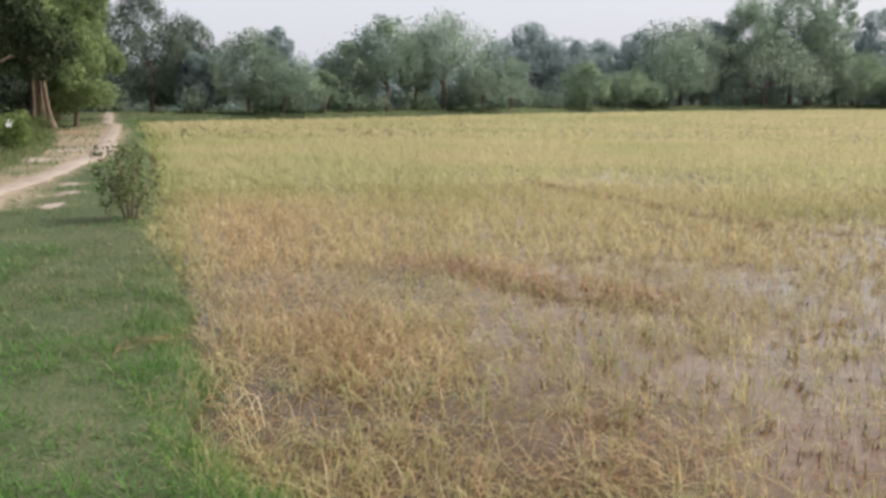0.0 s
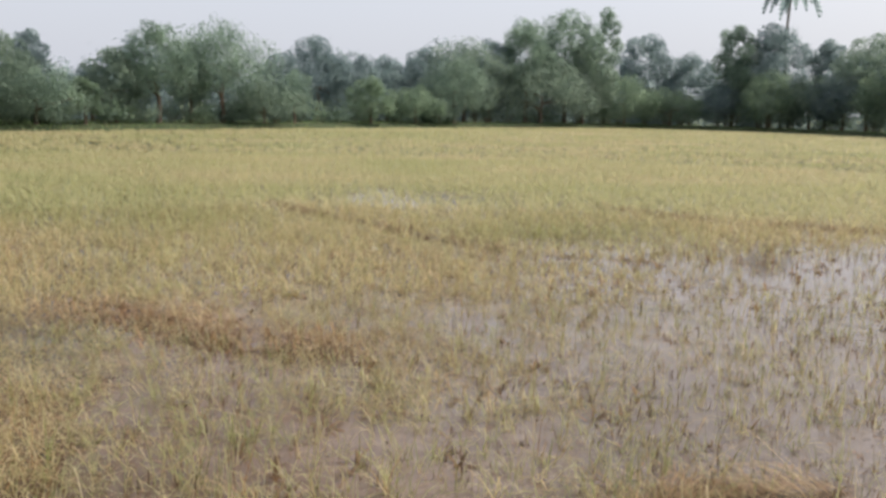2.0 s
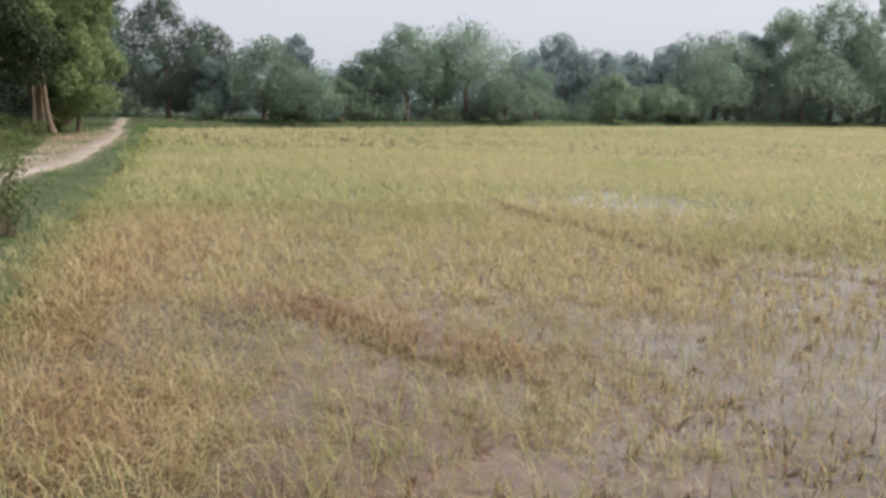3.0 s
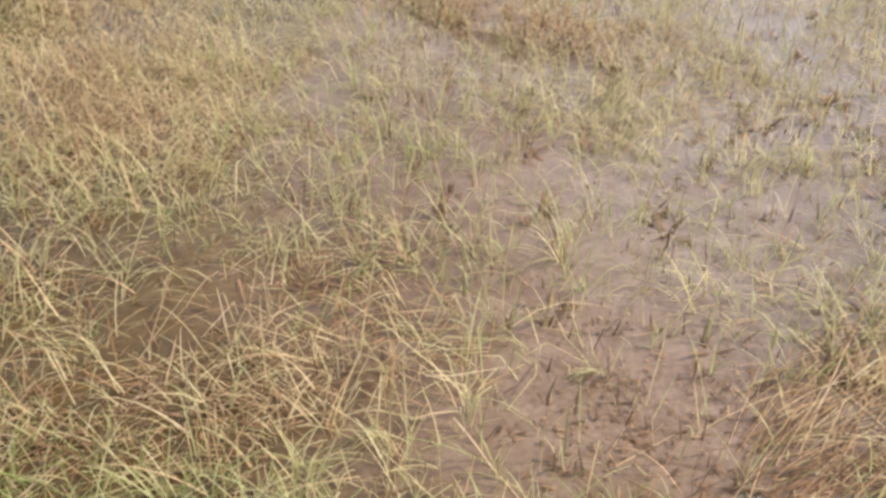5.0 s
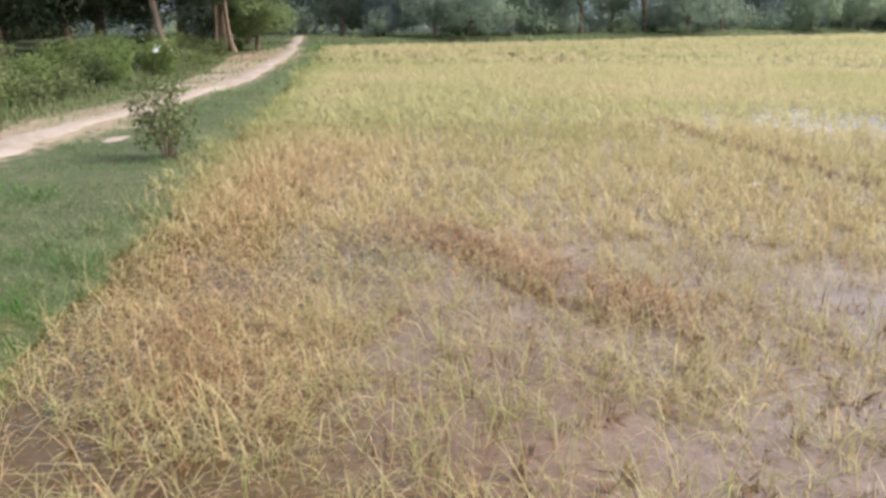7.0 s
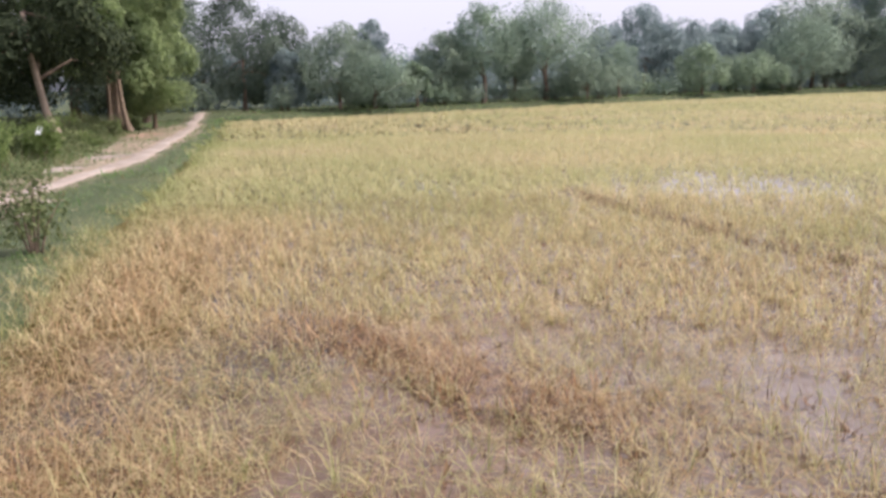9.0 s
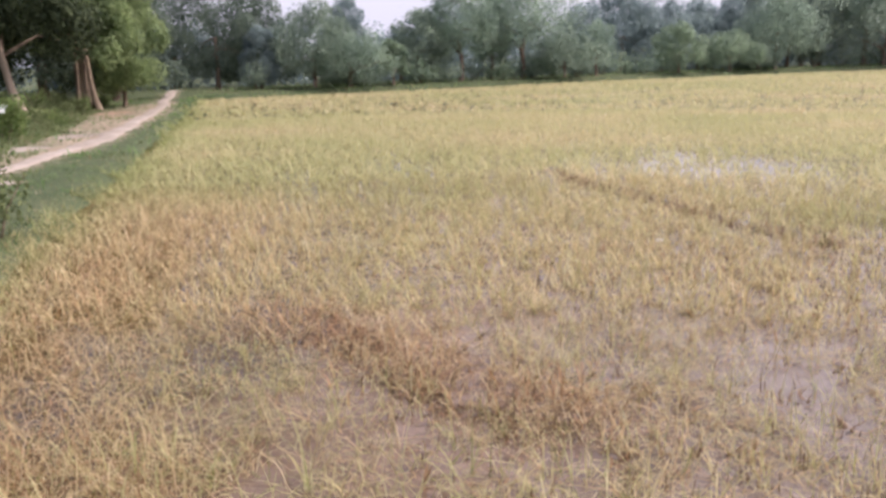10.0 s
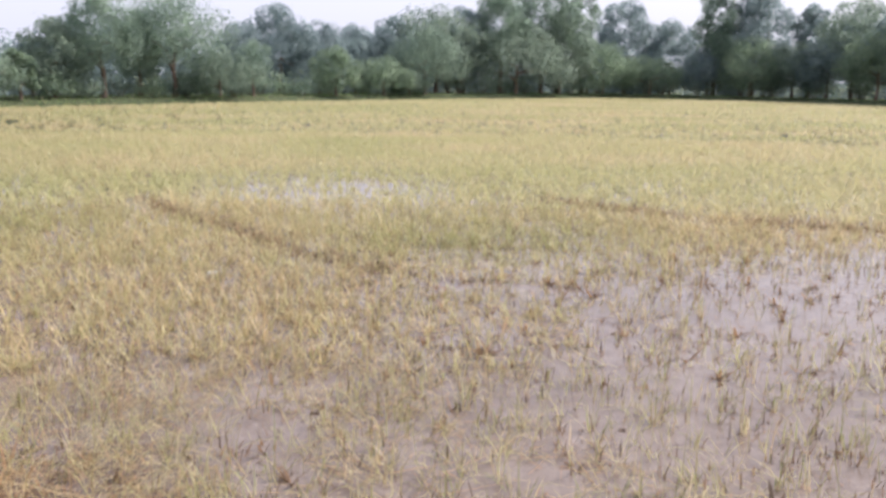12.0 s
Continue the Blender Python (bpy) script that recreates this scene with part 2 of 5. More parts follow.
def value_noise(x, y, scale, seed=0):
    """Smooth noise from 0 to 1 over the plan."""
    x, y = np.asarray(x) / scale, np.asarray(y) / scale
    xi, yi = np.floor(x).astype(np.int64), np.floor(y).astype(np.int64)
    fx, fy = x - xi, y - yi
    fx, fy = fx * fx * (3 - 2 * fx), fy * fy * (3 - 2 * fy)

    def grain(a, b):
        h = np.sin(a * 127.1 + b * 311.7 + seed * 74.7) * 43758.5453
        return h - np.floor(h)
    return (grain(xi, yi) * (1 - fx) + grain(xi + 1, yi) * fx) * (1 - fy) + (grain(xi, yi + 1) * (1 - fx) + grain(xi + 1, yi + 1) * fx) * fy


def smooth(a, b, x):
    t = np.clip((np.asarray(x) - a) / (b - a), 0, 1)
    return t * t * (3 - 2 * t)


def segment_distance(x, y, a, b):
    ax, ay, bx, by = *a, *b
    t = np.clip(((x - ax) * (bx - ax) + (y - ay) * (by - ay)) / ((bx - ax) ** 2 + (by - ay) ** 2), 0, 1)
    return np.hypot(x - ax - t * (bx - ax), y - ay - t * (by - ay)), t


# ------------------------------------------------------------------ plan of the paddy
FIELD = [(-0.5, 2.46), (-0.98, 3.05), (-1.5, 4.75), (-3.15, 8.95), (-5.4, 15.2), (-9.4, 25.7), (-14.4, 38.5),
         (-5.5, 45.5), (4.0, 54.0), (18.0, 64.0), (38.0, 74.0), (50.0, 62.0), (56.0, 2.6), (3.4, 2.55), (1.6, 2.45), (0.6, 2.42)]


def field_distance(x, y):
    """Metres inside the paddy's edge; below zero outside."""
    x, y = np.asarray(x, float), np.asarray(y, float)
    best, inside = np.full(x.shape, 1e9), np.zeros(x.shape, bool)
    for (ax, ay), (bx, by) in zip(FIELD, FIELD[1:] + FIELD[:1]):
        d, _ = segment_distance(x, y, (ax, ay), (bx, by))
        best = np.minimum(best, d)
        if ay != by:
            inside ^= ((ay > y) != (by > y)) & (x < (bx - ax) * (y - ay) / (by - ay) + ax)
    return np.where(inside, best, -best)


def ground_height(x, y):
    d = field_distance(x, y) + 0.25 * (value_noise(x, y, 0.5, 3) - 0.5)
    bank = 0.09 + 0.05 * value_noise(x, y, 2.2, 5) + 0.02 * value_noise(x, y, 0.35, 6)
    bed = -0.10
    far_bank = 0.2 * smooth(-0.1, -1.6, d) * smooth(-9.0, -4.0, d) * smooth(36, 42, y)
    return bed + (bank - bed) * smooth(0.22, -0.28, d) + far_bank


def axis(steps):
    out = [steps[0][0]]
    for a, b, s in steps:
        n = max(1, round((b - a) / s))
        out += [a + (b - a) * (k + 1) / n for k in range(n)]
    return np.array(out)


TRAIL = [(-4.6, 5.0), (-5.3, 7.3), (-5.95, 9.5), (-6.3, 11.0), (-6.55, 12.8), (-7.0, 15.0), (-7.7, 17.9), (-9.3, 22.5), (-12.7, 31.6), (-14.4, 35.0), (-16.5, 40.4), (-18.0, 44.0), (-19.8, 48.5)]
WORN = ((-8.2, 16.5, 0.9, 0.35, 0.6), (-8.8, 19.2, 0.9, 0.5, 0.65), (-12.1, 27.1, 1.2, 2.0, 0.6), (-10.6, 24.6, 1.0, 1.6, 0.5), (-9.6, 21.4, 0.8, 0.8, 0.5), (-13.6, 31.5, 1.0, 2.5, 0.45),
        (-5.65, 12.3, 0.25, 0.3, 0.5), (-4.9, 9.95, 0.25, 0.2, 0.5), (-5.26, 11.2, 0.25, 0.25, 0.5), (-6.0, 10.3, 0.9, 1.6, 0.35))


def build_ground():
    xs = axis([(-2500, -500, 500), (-500, -60, 44), (-60, -18, 3), (-18, -10, 0.25), (-10, 5, 0.14), (5, 12, 0.5), (12, 66, 3), (66, 500, 43), (500, 2500, 500)])
    ys = axis([(-2500, -300, 550), (-300, -20, 28), (-20, 0, 1.0), (0, 13, 0.14), (13, 24, 0.25), (24, 42, 0.45), (42, 90, 2), (90, 500, 41), (500, 2500, 500)])
    gx, gy = np.meshgrid(xs, ys)
    z = ground_height(gx, gy)
    verts = np.stack([gx, gy, z], -1).reshape(-1, 3)
    nx, ny = len(xs), len(ys)
    i, j = np.meshgrid(np.arange(nx - 1), np.arange(ny - 1))
    a = (j * nx + i).ravel()
    index = np.stack([a, a + 1, a + nx + 1, a + nx], 1).ravel()
    me = mesh_of_faces("ground", verts, np.full(len(a), 4), index, GRASSLAND)
    me.polygons.foreach_set("use_smooth", np.ones(len(a), bool))
    # earth worn by feet along the footpath and in tongues beside it
    trail = np.full(gx.shape, 1e9)
    for (ax, ay), (bx, by) in zip(TRAIL, TRAIL[1:]):
        trail = np.minimum(trail, segment_distance(gx, gy, (ax, ay), (bx, by))[0])
    worn = 0.5 * np.exp(-(trail / 0.7) ** 2)
    for cx, cy, rx, ry, much in WORN:
        worn += much * np.exp(-((gx - cx) / rx) ** 2 - ((gy - cy) / ry) ** 2)
    for (ax, ay), (bx, by) in zip(TRAIL[2:8], TRAIL[3:9]):
        worn += 0.24 * np.exp(-(segment_distance(gx, gy, (ax - 1.0, ay), (bx - 1.2, by))[0] / 0.8) ** 2)
    worn += 0.16 * np.exp(-((gx + 3.4) / 1.0) ** 2 - ((gy - 6.0) / 3.5) ** 2)
    a = me.attributes.new("worn", "FLOAT", "POINT")
    a.data.foreach_set("value", np.clip(worn, 0, 1).astype(np.float32).ravel())
    tagged(new("ground", me), "grassy earth bank and flat land round the flooded paddy", "ground", kind="structure")


build_ground()

water = mesh_from("water", [(x, y, 0.0) for x, y in FIELD], [tuple(range(len(FIELD)))], WATER)
wob = new("water", water)
grow = bmesh.new()
grow.from_mesh(water)
bmesh.ops.triangulate(grow, faces=grow.faces[:])
for v in grow.verts:
    c = Vector((12.0, 28.0, 0.0))
    v.co += (v.co - c).normalized() * 0.35
grow.to_mesh(water)
grow.free()
tagged(wob, "shallow muddy brown water mirroring the pale sky", "water", kind="structure")


def ribbon(name, line, widths, mat, lift, label, ragged, seed):
    """A strip of bare earth that lies on the ground along a line of plan points."""
    verts, faces = [], []
    dense = []
    for k in range(len(line) - 1):
        n = max(2, int(math.dist(line[k], line[k + 1]) / 0.16))
        for s in range(n):
            t = s / n
            dense.append((line[k][0] * (1 - t) + line[k + 1][0] * t, line[k][1] * (1 - t) + line[k + 1][1] * t, widths[k] * (1 - t) + widths[k + 1] * t))
    dense.append((*line[-1], widths[-1]))
    across = 6
    for k, (x, y, w) in enumerate(dense):
        x0, y0, _ = dense[max(k - 1, 0)]
        x1, y1, _ = dense[min(k + 1, len(dense) - 1)]
        ln = math.hypot(x1 - x0, y1 - y0) or 1
        px, py = -(y1 - y0) / ln, (x1 - x0) / ln
        for s in range(across + 1):
            u = (s / across - 0.5) * w * (1 + ragged * (noise.noise((x * 1.3, y * 1.3, seed + (3 if s > 3 else 0))) + 0.7 * noise.noise((x * 5.0, y * 5.0, seed + (3 if s > 3 else 0)))))
            vx, vy = x + px * u, y + py * u
            verts.append((vx, vy, float(ground_height(np.array([vx]), np.array([vy]))[0]) + lift - 0.03 * abs(s / across - 0.5) ** 4 * 16))
    for k in range(len(dense) - 1):
        for s in range(across):
            a = k * (across + 1) + s
            faces.append((a, a + 1, a + across + 2, a + across + 1))
    ob = new(name, mesh_from(name, verts, faces, mat, True))
    return tagged(ob, label, "path", kind="structure")


ribbon("path", [(-4.6, 5.0), (-5.3, 7.3), (-5.95, 9.5), (-6.3, 11.0), (-6.55, 12.8), (-7.0, 15.0), (-7.9, 18.8), (-9.3, 22.5), (-12.7, 31.6), (-14.4, 35.0), (-16.5, 40.4), (-18.0, 44.0), (-19.8, 48.5)],
       [0.55, 0.7, 0.6, 0.42, 0.34, 0.38, 0.5, 0.42, 0.4, 0.45, 0.45, 0.45, 0.4], DIRT, 0.03, "pale sandy footpath worn into the grass bank", 0.5, 1.0)


def bare_patch(cx, cy, r, seed, mat=DIRT, label="small ragged patch of pale bare earth in the turf"):
    """A small ragged patch of bare earth in the turf."""
    n = 40
    ring_points = [(cx, cy)]
    for k in range(n):
        a = 2 * math.pi * k / n
        q = r * (1 + 0.55 * noise.noise((math.cos(a) * 1.2, math.sin(a) * 1.2, seed)) + 0.35 * noise.noise((math.cos(a) * 4, math.sin(a) * 4, seed)))
        ring_points.append((cx + math.cos(a) * q * 0.7, cy + math.sin(a) * q * 1.2))
    verts = [(x, y, float(ground_height(np.array([x]), np.array([y]))[0]) + (0.03 if k == 0 else 0.008)) for k, (x, y) in enumerate(ring_points)]
    faces = [(0, k, k % n + 1) for k in range(1, n + 1)]
    tagged(new("bare_patch", mesh_from("bare_patch", verts, faces, mat, True)), label, "earth", kind="structure")


for k, (cx, cy, r) in enumerate(((-4.9, 9.95, 0.17), (-5.26, 11.18, 0.16), (-5.68, 12.25, 0.2), (-8.3, 16.6, 0.5), (-8.7, 19.2, 0.5))):
    bare_patch(cx, cy, r, 3.7 * k)
bare_patch(-12.5, 27.6, 0.75, 21.0, RED_DIRT, "bare reddish earth beside the foot of the old tree")
bare_patch(-11.6, 25.9, 0.4, 23.0, RED_DIRT, "bare reddish earth beside the footpath")


# ------------------------------------------------------------------ trees and shrubs
def leaf_cloud(lobes, count, size, rng, droop=0.0, hollow=0.55, long=2.0, corners=4, jitter=0.42):
    """Pointed leaves round a set of lobes (x, y, z, rx, ry, rz): vertices of diamonds, or of narrow triangles for far crowns."""
    lobes = np.array(lobes, float)
    weight = lobes[:, 3] * lobes[:, 4] + lobes[:, 3] * lobes[:, 5]
    pick = rng.choice(len(lobes), count, p=weight / weight.sum())
    d = rng.normal(size=(count, 3))
    d /= np.linalg.norm(d, axis=1, keepdims=True)
    r = hollow + (1.0 - hollow) * rng.random(count) ** 0.5
    r += 0.3 * rng.random(count) * (rng.random(count) < 0.12)        # twigs that stand out of the crown
    L = lobes[pick]
    # sprays: leaves gather round twig ends
    twigs = rng.normal(size=(len(lobes), 26, 3))
    twigs /= np.linalg.norm(twigs, axis=2, keepdims=True)
    near = twigs[pick, rng.integers(0, 26, count)]
    d = d * 0.5 + near * 0.8
    d /= np.linalg.norm(d, axis=1, keepdims=True)
    p = L[:, :3] + d * L[:, 3:6] * r[:, None]
    out = d + rng.normal(size=(count, 3)) * jitter
    out[:, 2] += 0.25
    out /= np.linalg.norm(out, axis=1, keepdims=True)
    way = rng.normal(size=(count, 3))
    way[:, 2] -= droop * 2.5
    way -= out * (way * out).sum(1, keepdims=True)
    way /= np.linalg.norm(way, axis=1, keepdims=True) + 1e-6
    side = np.cross(out, way)
    s = size * (0.6 + 0.8 * rng.random(count))[:, None]
    if corners == 3:
        return np.stack([p + side * s * 0.45, p + way * s * long, p - side * s * 0.45], 1).reshape(-1, 3)
    verts = np.stack([p, p + way * s * long * 0.5 + side * s * 0.42, p + way * s * long, p + way * s * long * 0.5 - side * s * 0.42], 1)
    return verts.reshape(-1, 3)


def leaves_mesh(name, verts, mat, corners=4):
    n = len(verts) // corners
    return mesh_of_faces(name, verts, np.full(n, corners), np.arange(corners * n), mat)


def crown_lobes(height, width, low, rng, count, flat=0.8, lean=(0, 0), narrow=0.0):
    """Lobes that fill a crown from low to height: a domed outline with lumps, or a plume that narrows upwards."""
    deep, lobes = height - low, []
    turn = rng.random() * 6.28
    for k in range(count):
        t = (k + rng.random()) / count
        reach = math.sqrt(1 - ((t - 0.36) / 0.70) ** 2) * (1 - narrow * t)
        r = min(width * rng.uniform(0.12, 0.2), deep * 0.3) * (1.1 - 0.3 * t)
        a = turn + 2.4 * k + rng.normal() * 0.4
        d = max(0.0, reach * width * 0.5 * rng.uniform(0.85, 1.15) - r * 0.8) * (0.5 + 0.5 * rng.random() ** 0.5)
        z = low + r * flat + (deep - 2 * r * flat) * t
        lobes.append((math.cos(a) * d + lean[0] * t, math.sin(a) * d + lean[1] * t, z, r, r, r * flat))
    return lobes


def tree(name, x, y, height, width, low, leaf, bark, label, seed, leaves=2600, size=0.16, trunk=0.14, lobes=11, lean=(0.0, 0.0), droop=0.2, flat=0.8, hollow=0.5, branches=5, group="trees round the paddy", skirt=0, front=0, corners=4, narrow=0.0, jitter=0.42):
    """A tree: tapered trunk, forking branches and a crown of single leaves."""
    rng = np.random.default_rng(seed)
    base = new(name)
    base.location = (x, y, float(ground_height(np.array([x]), np.array([y]))[0]) - 0.03)
    tagged(base, label, "tree", group)
    fork = low + (height - low) * 0.35
    pts = [(0, 0, 0)] + [(lean[0] * t * 0.6 + rng.normal() * 0.04 * height * t * 0.4, lean[1] * t * 0.6 + rng.normal() * 0.04 * height * t * 0.4, fork * t + 0.02) for t in (0.06, 0.25, 0.5, 0.75, 1.0)]
    radii = [trunk * 1.7, trunk * 1.2, trunk, trunk * 0.92, trunk * 0.8, trunk * 0.6]
    v, f = tube(pts, radii, 9, 0.1, rng)
    if bark is RED_BARK:
        bole = fluted_trunk(base, fork, trunk * 1.25, seed)
    else:
        bole = part("trunk", mesh_from("trunk", v, f, bark, True), base)
    cl = crown_lobes(height, width, low, rng, lobes, flat, lean, narrow)
    for k in range(skirt):
        a, d = 2 * math.pi * (k + rng.random()) / skirt, width * rng.uniform(0.16, 0.46)
        r = rng.uniform(0.65, 1.1)
        cl.append((math.cos(a) * d, math.sin(a) * d, low + r * 0.6 + rng.random() * 1.1, r, r, r * 0.75))
    hanging = []
    for k in range(front):
        a, d, r = rng.uniform(-1.9, 0.6), rng.uniform(1.4, 3.2), rng.uniform(0.4, 0.7)
        hanging.append((math.cos(a) * d, math.sin(a) * d, rng.uniform(1.9, 6.0), r, r, r * 1.2))
    if front:
        part("hanging_sprays", leaves_mesh("hanging_sprays", leaf_cloud(hanging, 650 * front, 0.075, rng, 0.9, 0.25, 2.6), LEAF_DROOP), base, "sunlit light green hanging sprays")
    for k in range(branches):
        tip = Vector(cl[k % len(cl)][:3])
        start = Vector(pts[3 + k % 3])
        bend = start.lerp(tip, 0.5) + Vector((rng.normal() * 0.12, rng.normal() * 0.12, 0.08 * height * rng.random()))
        v, f = tube([start, start.lerp(bend, 0.5), bend, tip], [trunk * 0.5, trunk * 0.4, trunk * 0.28, trunk * 0.1], 6, 0.1, rng)
        part("branch", mesh_from("branch", v, f, BARK, True), bole)
    part("crown", leaves_mesh("crown", leaf_cloud(cl, leaves, size, rng, droop, hollow, 2.0, corners, jitter), leaf, corners), base)
    return base


def fluted_trunk(base, height, radius, seed):
    """An old trunk of grown-together stems that spread into roots, and a thin stem leaning on it."""
    rng = np.random.default_rng(seed)
    sides, rings = 40, 16
    verts, faces = [], []
    for k in range(rings):
        u = k / (rings - 1)
        flare = 0.86 + 0.95 * math.exp(-u * 5.5) - 0.2 * u
        for s in range(sides):
            a = 2 * math.pi * s / sides
            flute = 1 + 0.13 * math.sin(3 * a + 1.2 * u + 0.6) + 0.08 * math.sin(7 * a - 2 * u + 1) + 0.05 * noise.noise((math.cos(a) * 2, math.sin(a) * 2, u * 8))
            r = radius * flare * (1 + (flute - 1) * (1.5 - u))
            verts.append((math.cos(a) * r - 0.12 * u, math.sin(a) * r, u * height - 0.02))
    for k in range(rings - 1):
        for s in range(sides):
            a, b = k * sides + s, k * sides + (s + 1) % sides
            faces.append((a, b, b + sides, a + sides))
    bole = part("trunk", mesh_from("trunk", verts, faces, RED_BARK, True), base, "thick fluted reddish-brown trunk")
    v, f = tube([(0.56, -0.1, 0), (0.46, -0.1, 0.4), (0.38, -0.1, 0.9), (0.28, -0.05, 1.7), (0.2, 0, 2.6), (0.1, 0, height)], [0.15, 0.1, 0.08, 0.072, 0.065, 0.05], 9, 0.1, rng)
    part("side_stem", mesh_from("side_stem", v, f, RED_BARK, True), base, "thin stem leaning on the trunk")
    return bole


def shrub(name, x, y, height, width, leaf, label, seed, leaves=900, size=0.07, stems=5, group="undergrowth", low=0.12, thin=1.0, lobe=0.17):
    """A shrub: several stems from one root and loose leaves to near the ground."""
    rng = np.random.default_rng(seed)
    base = new(name)
    base.location = (x, y, float(ground_height(np.array([x]), np.array([y]))[0]) - 0.02)
    tagged(base, label, "bush", group)
    lobes = []
    for k in range(stems):
        a = 2 * math.pi * (k + rng.random() * 0.7) / stems
        d = width * 0.32 * (0.4 + 0.6 * rng.random())
        h = height * (0.62 + 0.3 * rng.random())
        tip = Vector((math.cos(a) * d, math.sin(a) * d, h))
        v, f = tube([(tip.x * 0.16, tip.y * 0.16, 0), tip * 0.42 + Vector((0, 0, h * 0.06)), tip], [(0.018 * height + 0.006) * thin, (0.012 * height + 0.004) * thin, 0.003], 6, 0.1, rng)
        part("stem", mesh_from("stem", v, f, BARK, True), base)
        r = width * (lobe + 0.1 * rng.random())
        lobes.append((tip.x, tip.y, tip.z, r, r, r * 0.9))
        lobes.append((tip.x * 0.7, tip.y * 0.7, h * (low + 0.35), r * 1.15, r * 1.15, h * 0.32))
        lobes.append((tip.x * 0.85, tip.y * 0.85, h * 0.7, r, r, h * 0.2))
    part("foliage", leaves_mesh("foliage", leaf_cloud(lobes, leaves, size, rng, 0.1, 0.35, 1.7), leaf), base)
    return base


# far kinds: their leaf colours already carry the haze of distance
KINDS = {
    "dark": (LEAF_DARK_HAZED, "dense dark green broadleaf tree behind the paddy"),
    "mid": (LEAF_MID_HAZED, "green broadleaf tree at the edge of the paddy"),
    "pale": (LEAF_PALE_HAZED, "feathery grey-green tree with an airy crown"),
    "fresh": (LEAF_LIGHT_HAZED, "small light green tree at the edge of the paddy"),
    "plume": (LEAF_PALE_HAZED, "tall narrow feathery grey-green tree"),
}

# trees along the far banks: x, y, height, width of the crown, its lowest leaves, kind
WEST_BANK = [
    (-13.0, 43.2, 3.1, 1.7, 0.41, "dark"),
    (-10.6, 44.5, 4.4, 3.8, 0.69, "mid"),
    (-10.2, 49.9, 4.9, 2.0, 1.61, "dark"),
    (-8.8, 44.7, 3.1, 3.7, 0.16, "pale"),
    (-6.8, 46.1, 2.4, 1.4, 1.15, "fresh"),
    (-7.4, 51.8, 3.2, 2.3, 0.26, "dark"),
    (-5.9, 49.1, 4.0, 2.6, 1.14, "mid"),
    (-3.6, 49.9, 5.7, 3.0, 2.14, "pale"),
    (-2.0, 52.3, 4.7, 2.1, 1.66, "pale"),
    (-0.2, 53.3, 6.3, 5.2, 2.38, "pale"),
    (2.3, 54.1, 2.9, 3.4, 0.28, "mid"),
    (4.3, 56.4, 3.5, 2.2, 0.94, "pale"),
    (6.4, 64.2, 6.4, 4.1, 1.48, "dark"),
    (3.6, 61.4, 4.9, 2.8, 1.51, "dark"),
]
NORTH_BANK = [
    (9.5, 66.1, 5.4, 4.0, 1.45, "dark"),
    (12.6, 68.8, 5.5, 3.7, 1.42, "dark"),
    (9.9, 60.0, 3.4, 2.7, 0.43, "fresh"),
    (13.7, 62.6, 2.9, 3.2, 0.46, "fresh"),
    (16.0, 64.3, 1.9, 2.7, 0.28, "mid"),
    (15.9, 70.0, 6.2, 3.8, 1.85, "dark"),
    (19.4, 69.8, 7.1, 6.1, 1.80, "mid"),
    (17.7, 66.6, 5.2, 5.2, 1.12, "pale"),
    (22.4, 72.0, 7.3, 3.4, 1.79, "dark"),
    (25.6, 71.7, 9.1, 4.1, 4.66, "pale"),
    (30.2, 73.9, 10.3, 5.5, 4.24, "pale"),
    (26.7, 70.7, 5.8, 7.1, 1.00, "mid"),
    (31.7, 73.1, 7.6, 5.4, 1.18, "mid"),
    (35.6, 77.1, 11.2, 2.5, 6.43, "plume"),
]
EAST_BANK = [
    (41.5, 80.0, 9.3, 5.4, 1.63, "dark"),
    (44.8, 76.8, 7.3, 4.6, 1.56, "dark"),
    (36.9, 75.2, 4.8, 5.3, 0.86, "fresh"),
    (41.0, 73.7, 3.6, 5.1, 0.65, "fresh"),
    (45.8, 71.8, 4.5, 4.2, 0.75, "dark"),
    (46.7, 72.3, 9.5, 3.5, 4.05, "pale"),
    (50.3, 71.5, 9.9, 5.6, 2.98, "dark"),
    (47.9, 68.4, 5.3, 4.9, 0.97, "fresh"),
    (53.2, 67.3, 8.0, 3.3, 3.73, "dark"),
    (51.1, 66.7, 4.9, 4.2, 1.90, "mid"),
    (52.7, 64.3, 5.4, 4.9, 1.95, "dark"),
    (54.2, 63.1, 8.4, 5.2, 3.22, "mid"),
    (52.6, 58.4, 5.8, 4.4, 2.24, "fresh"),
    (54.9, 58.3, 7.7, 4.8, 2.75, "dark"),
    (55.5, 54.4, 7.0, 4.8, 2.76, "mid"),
]
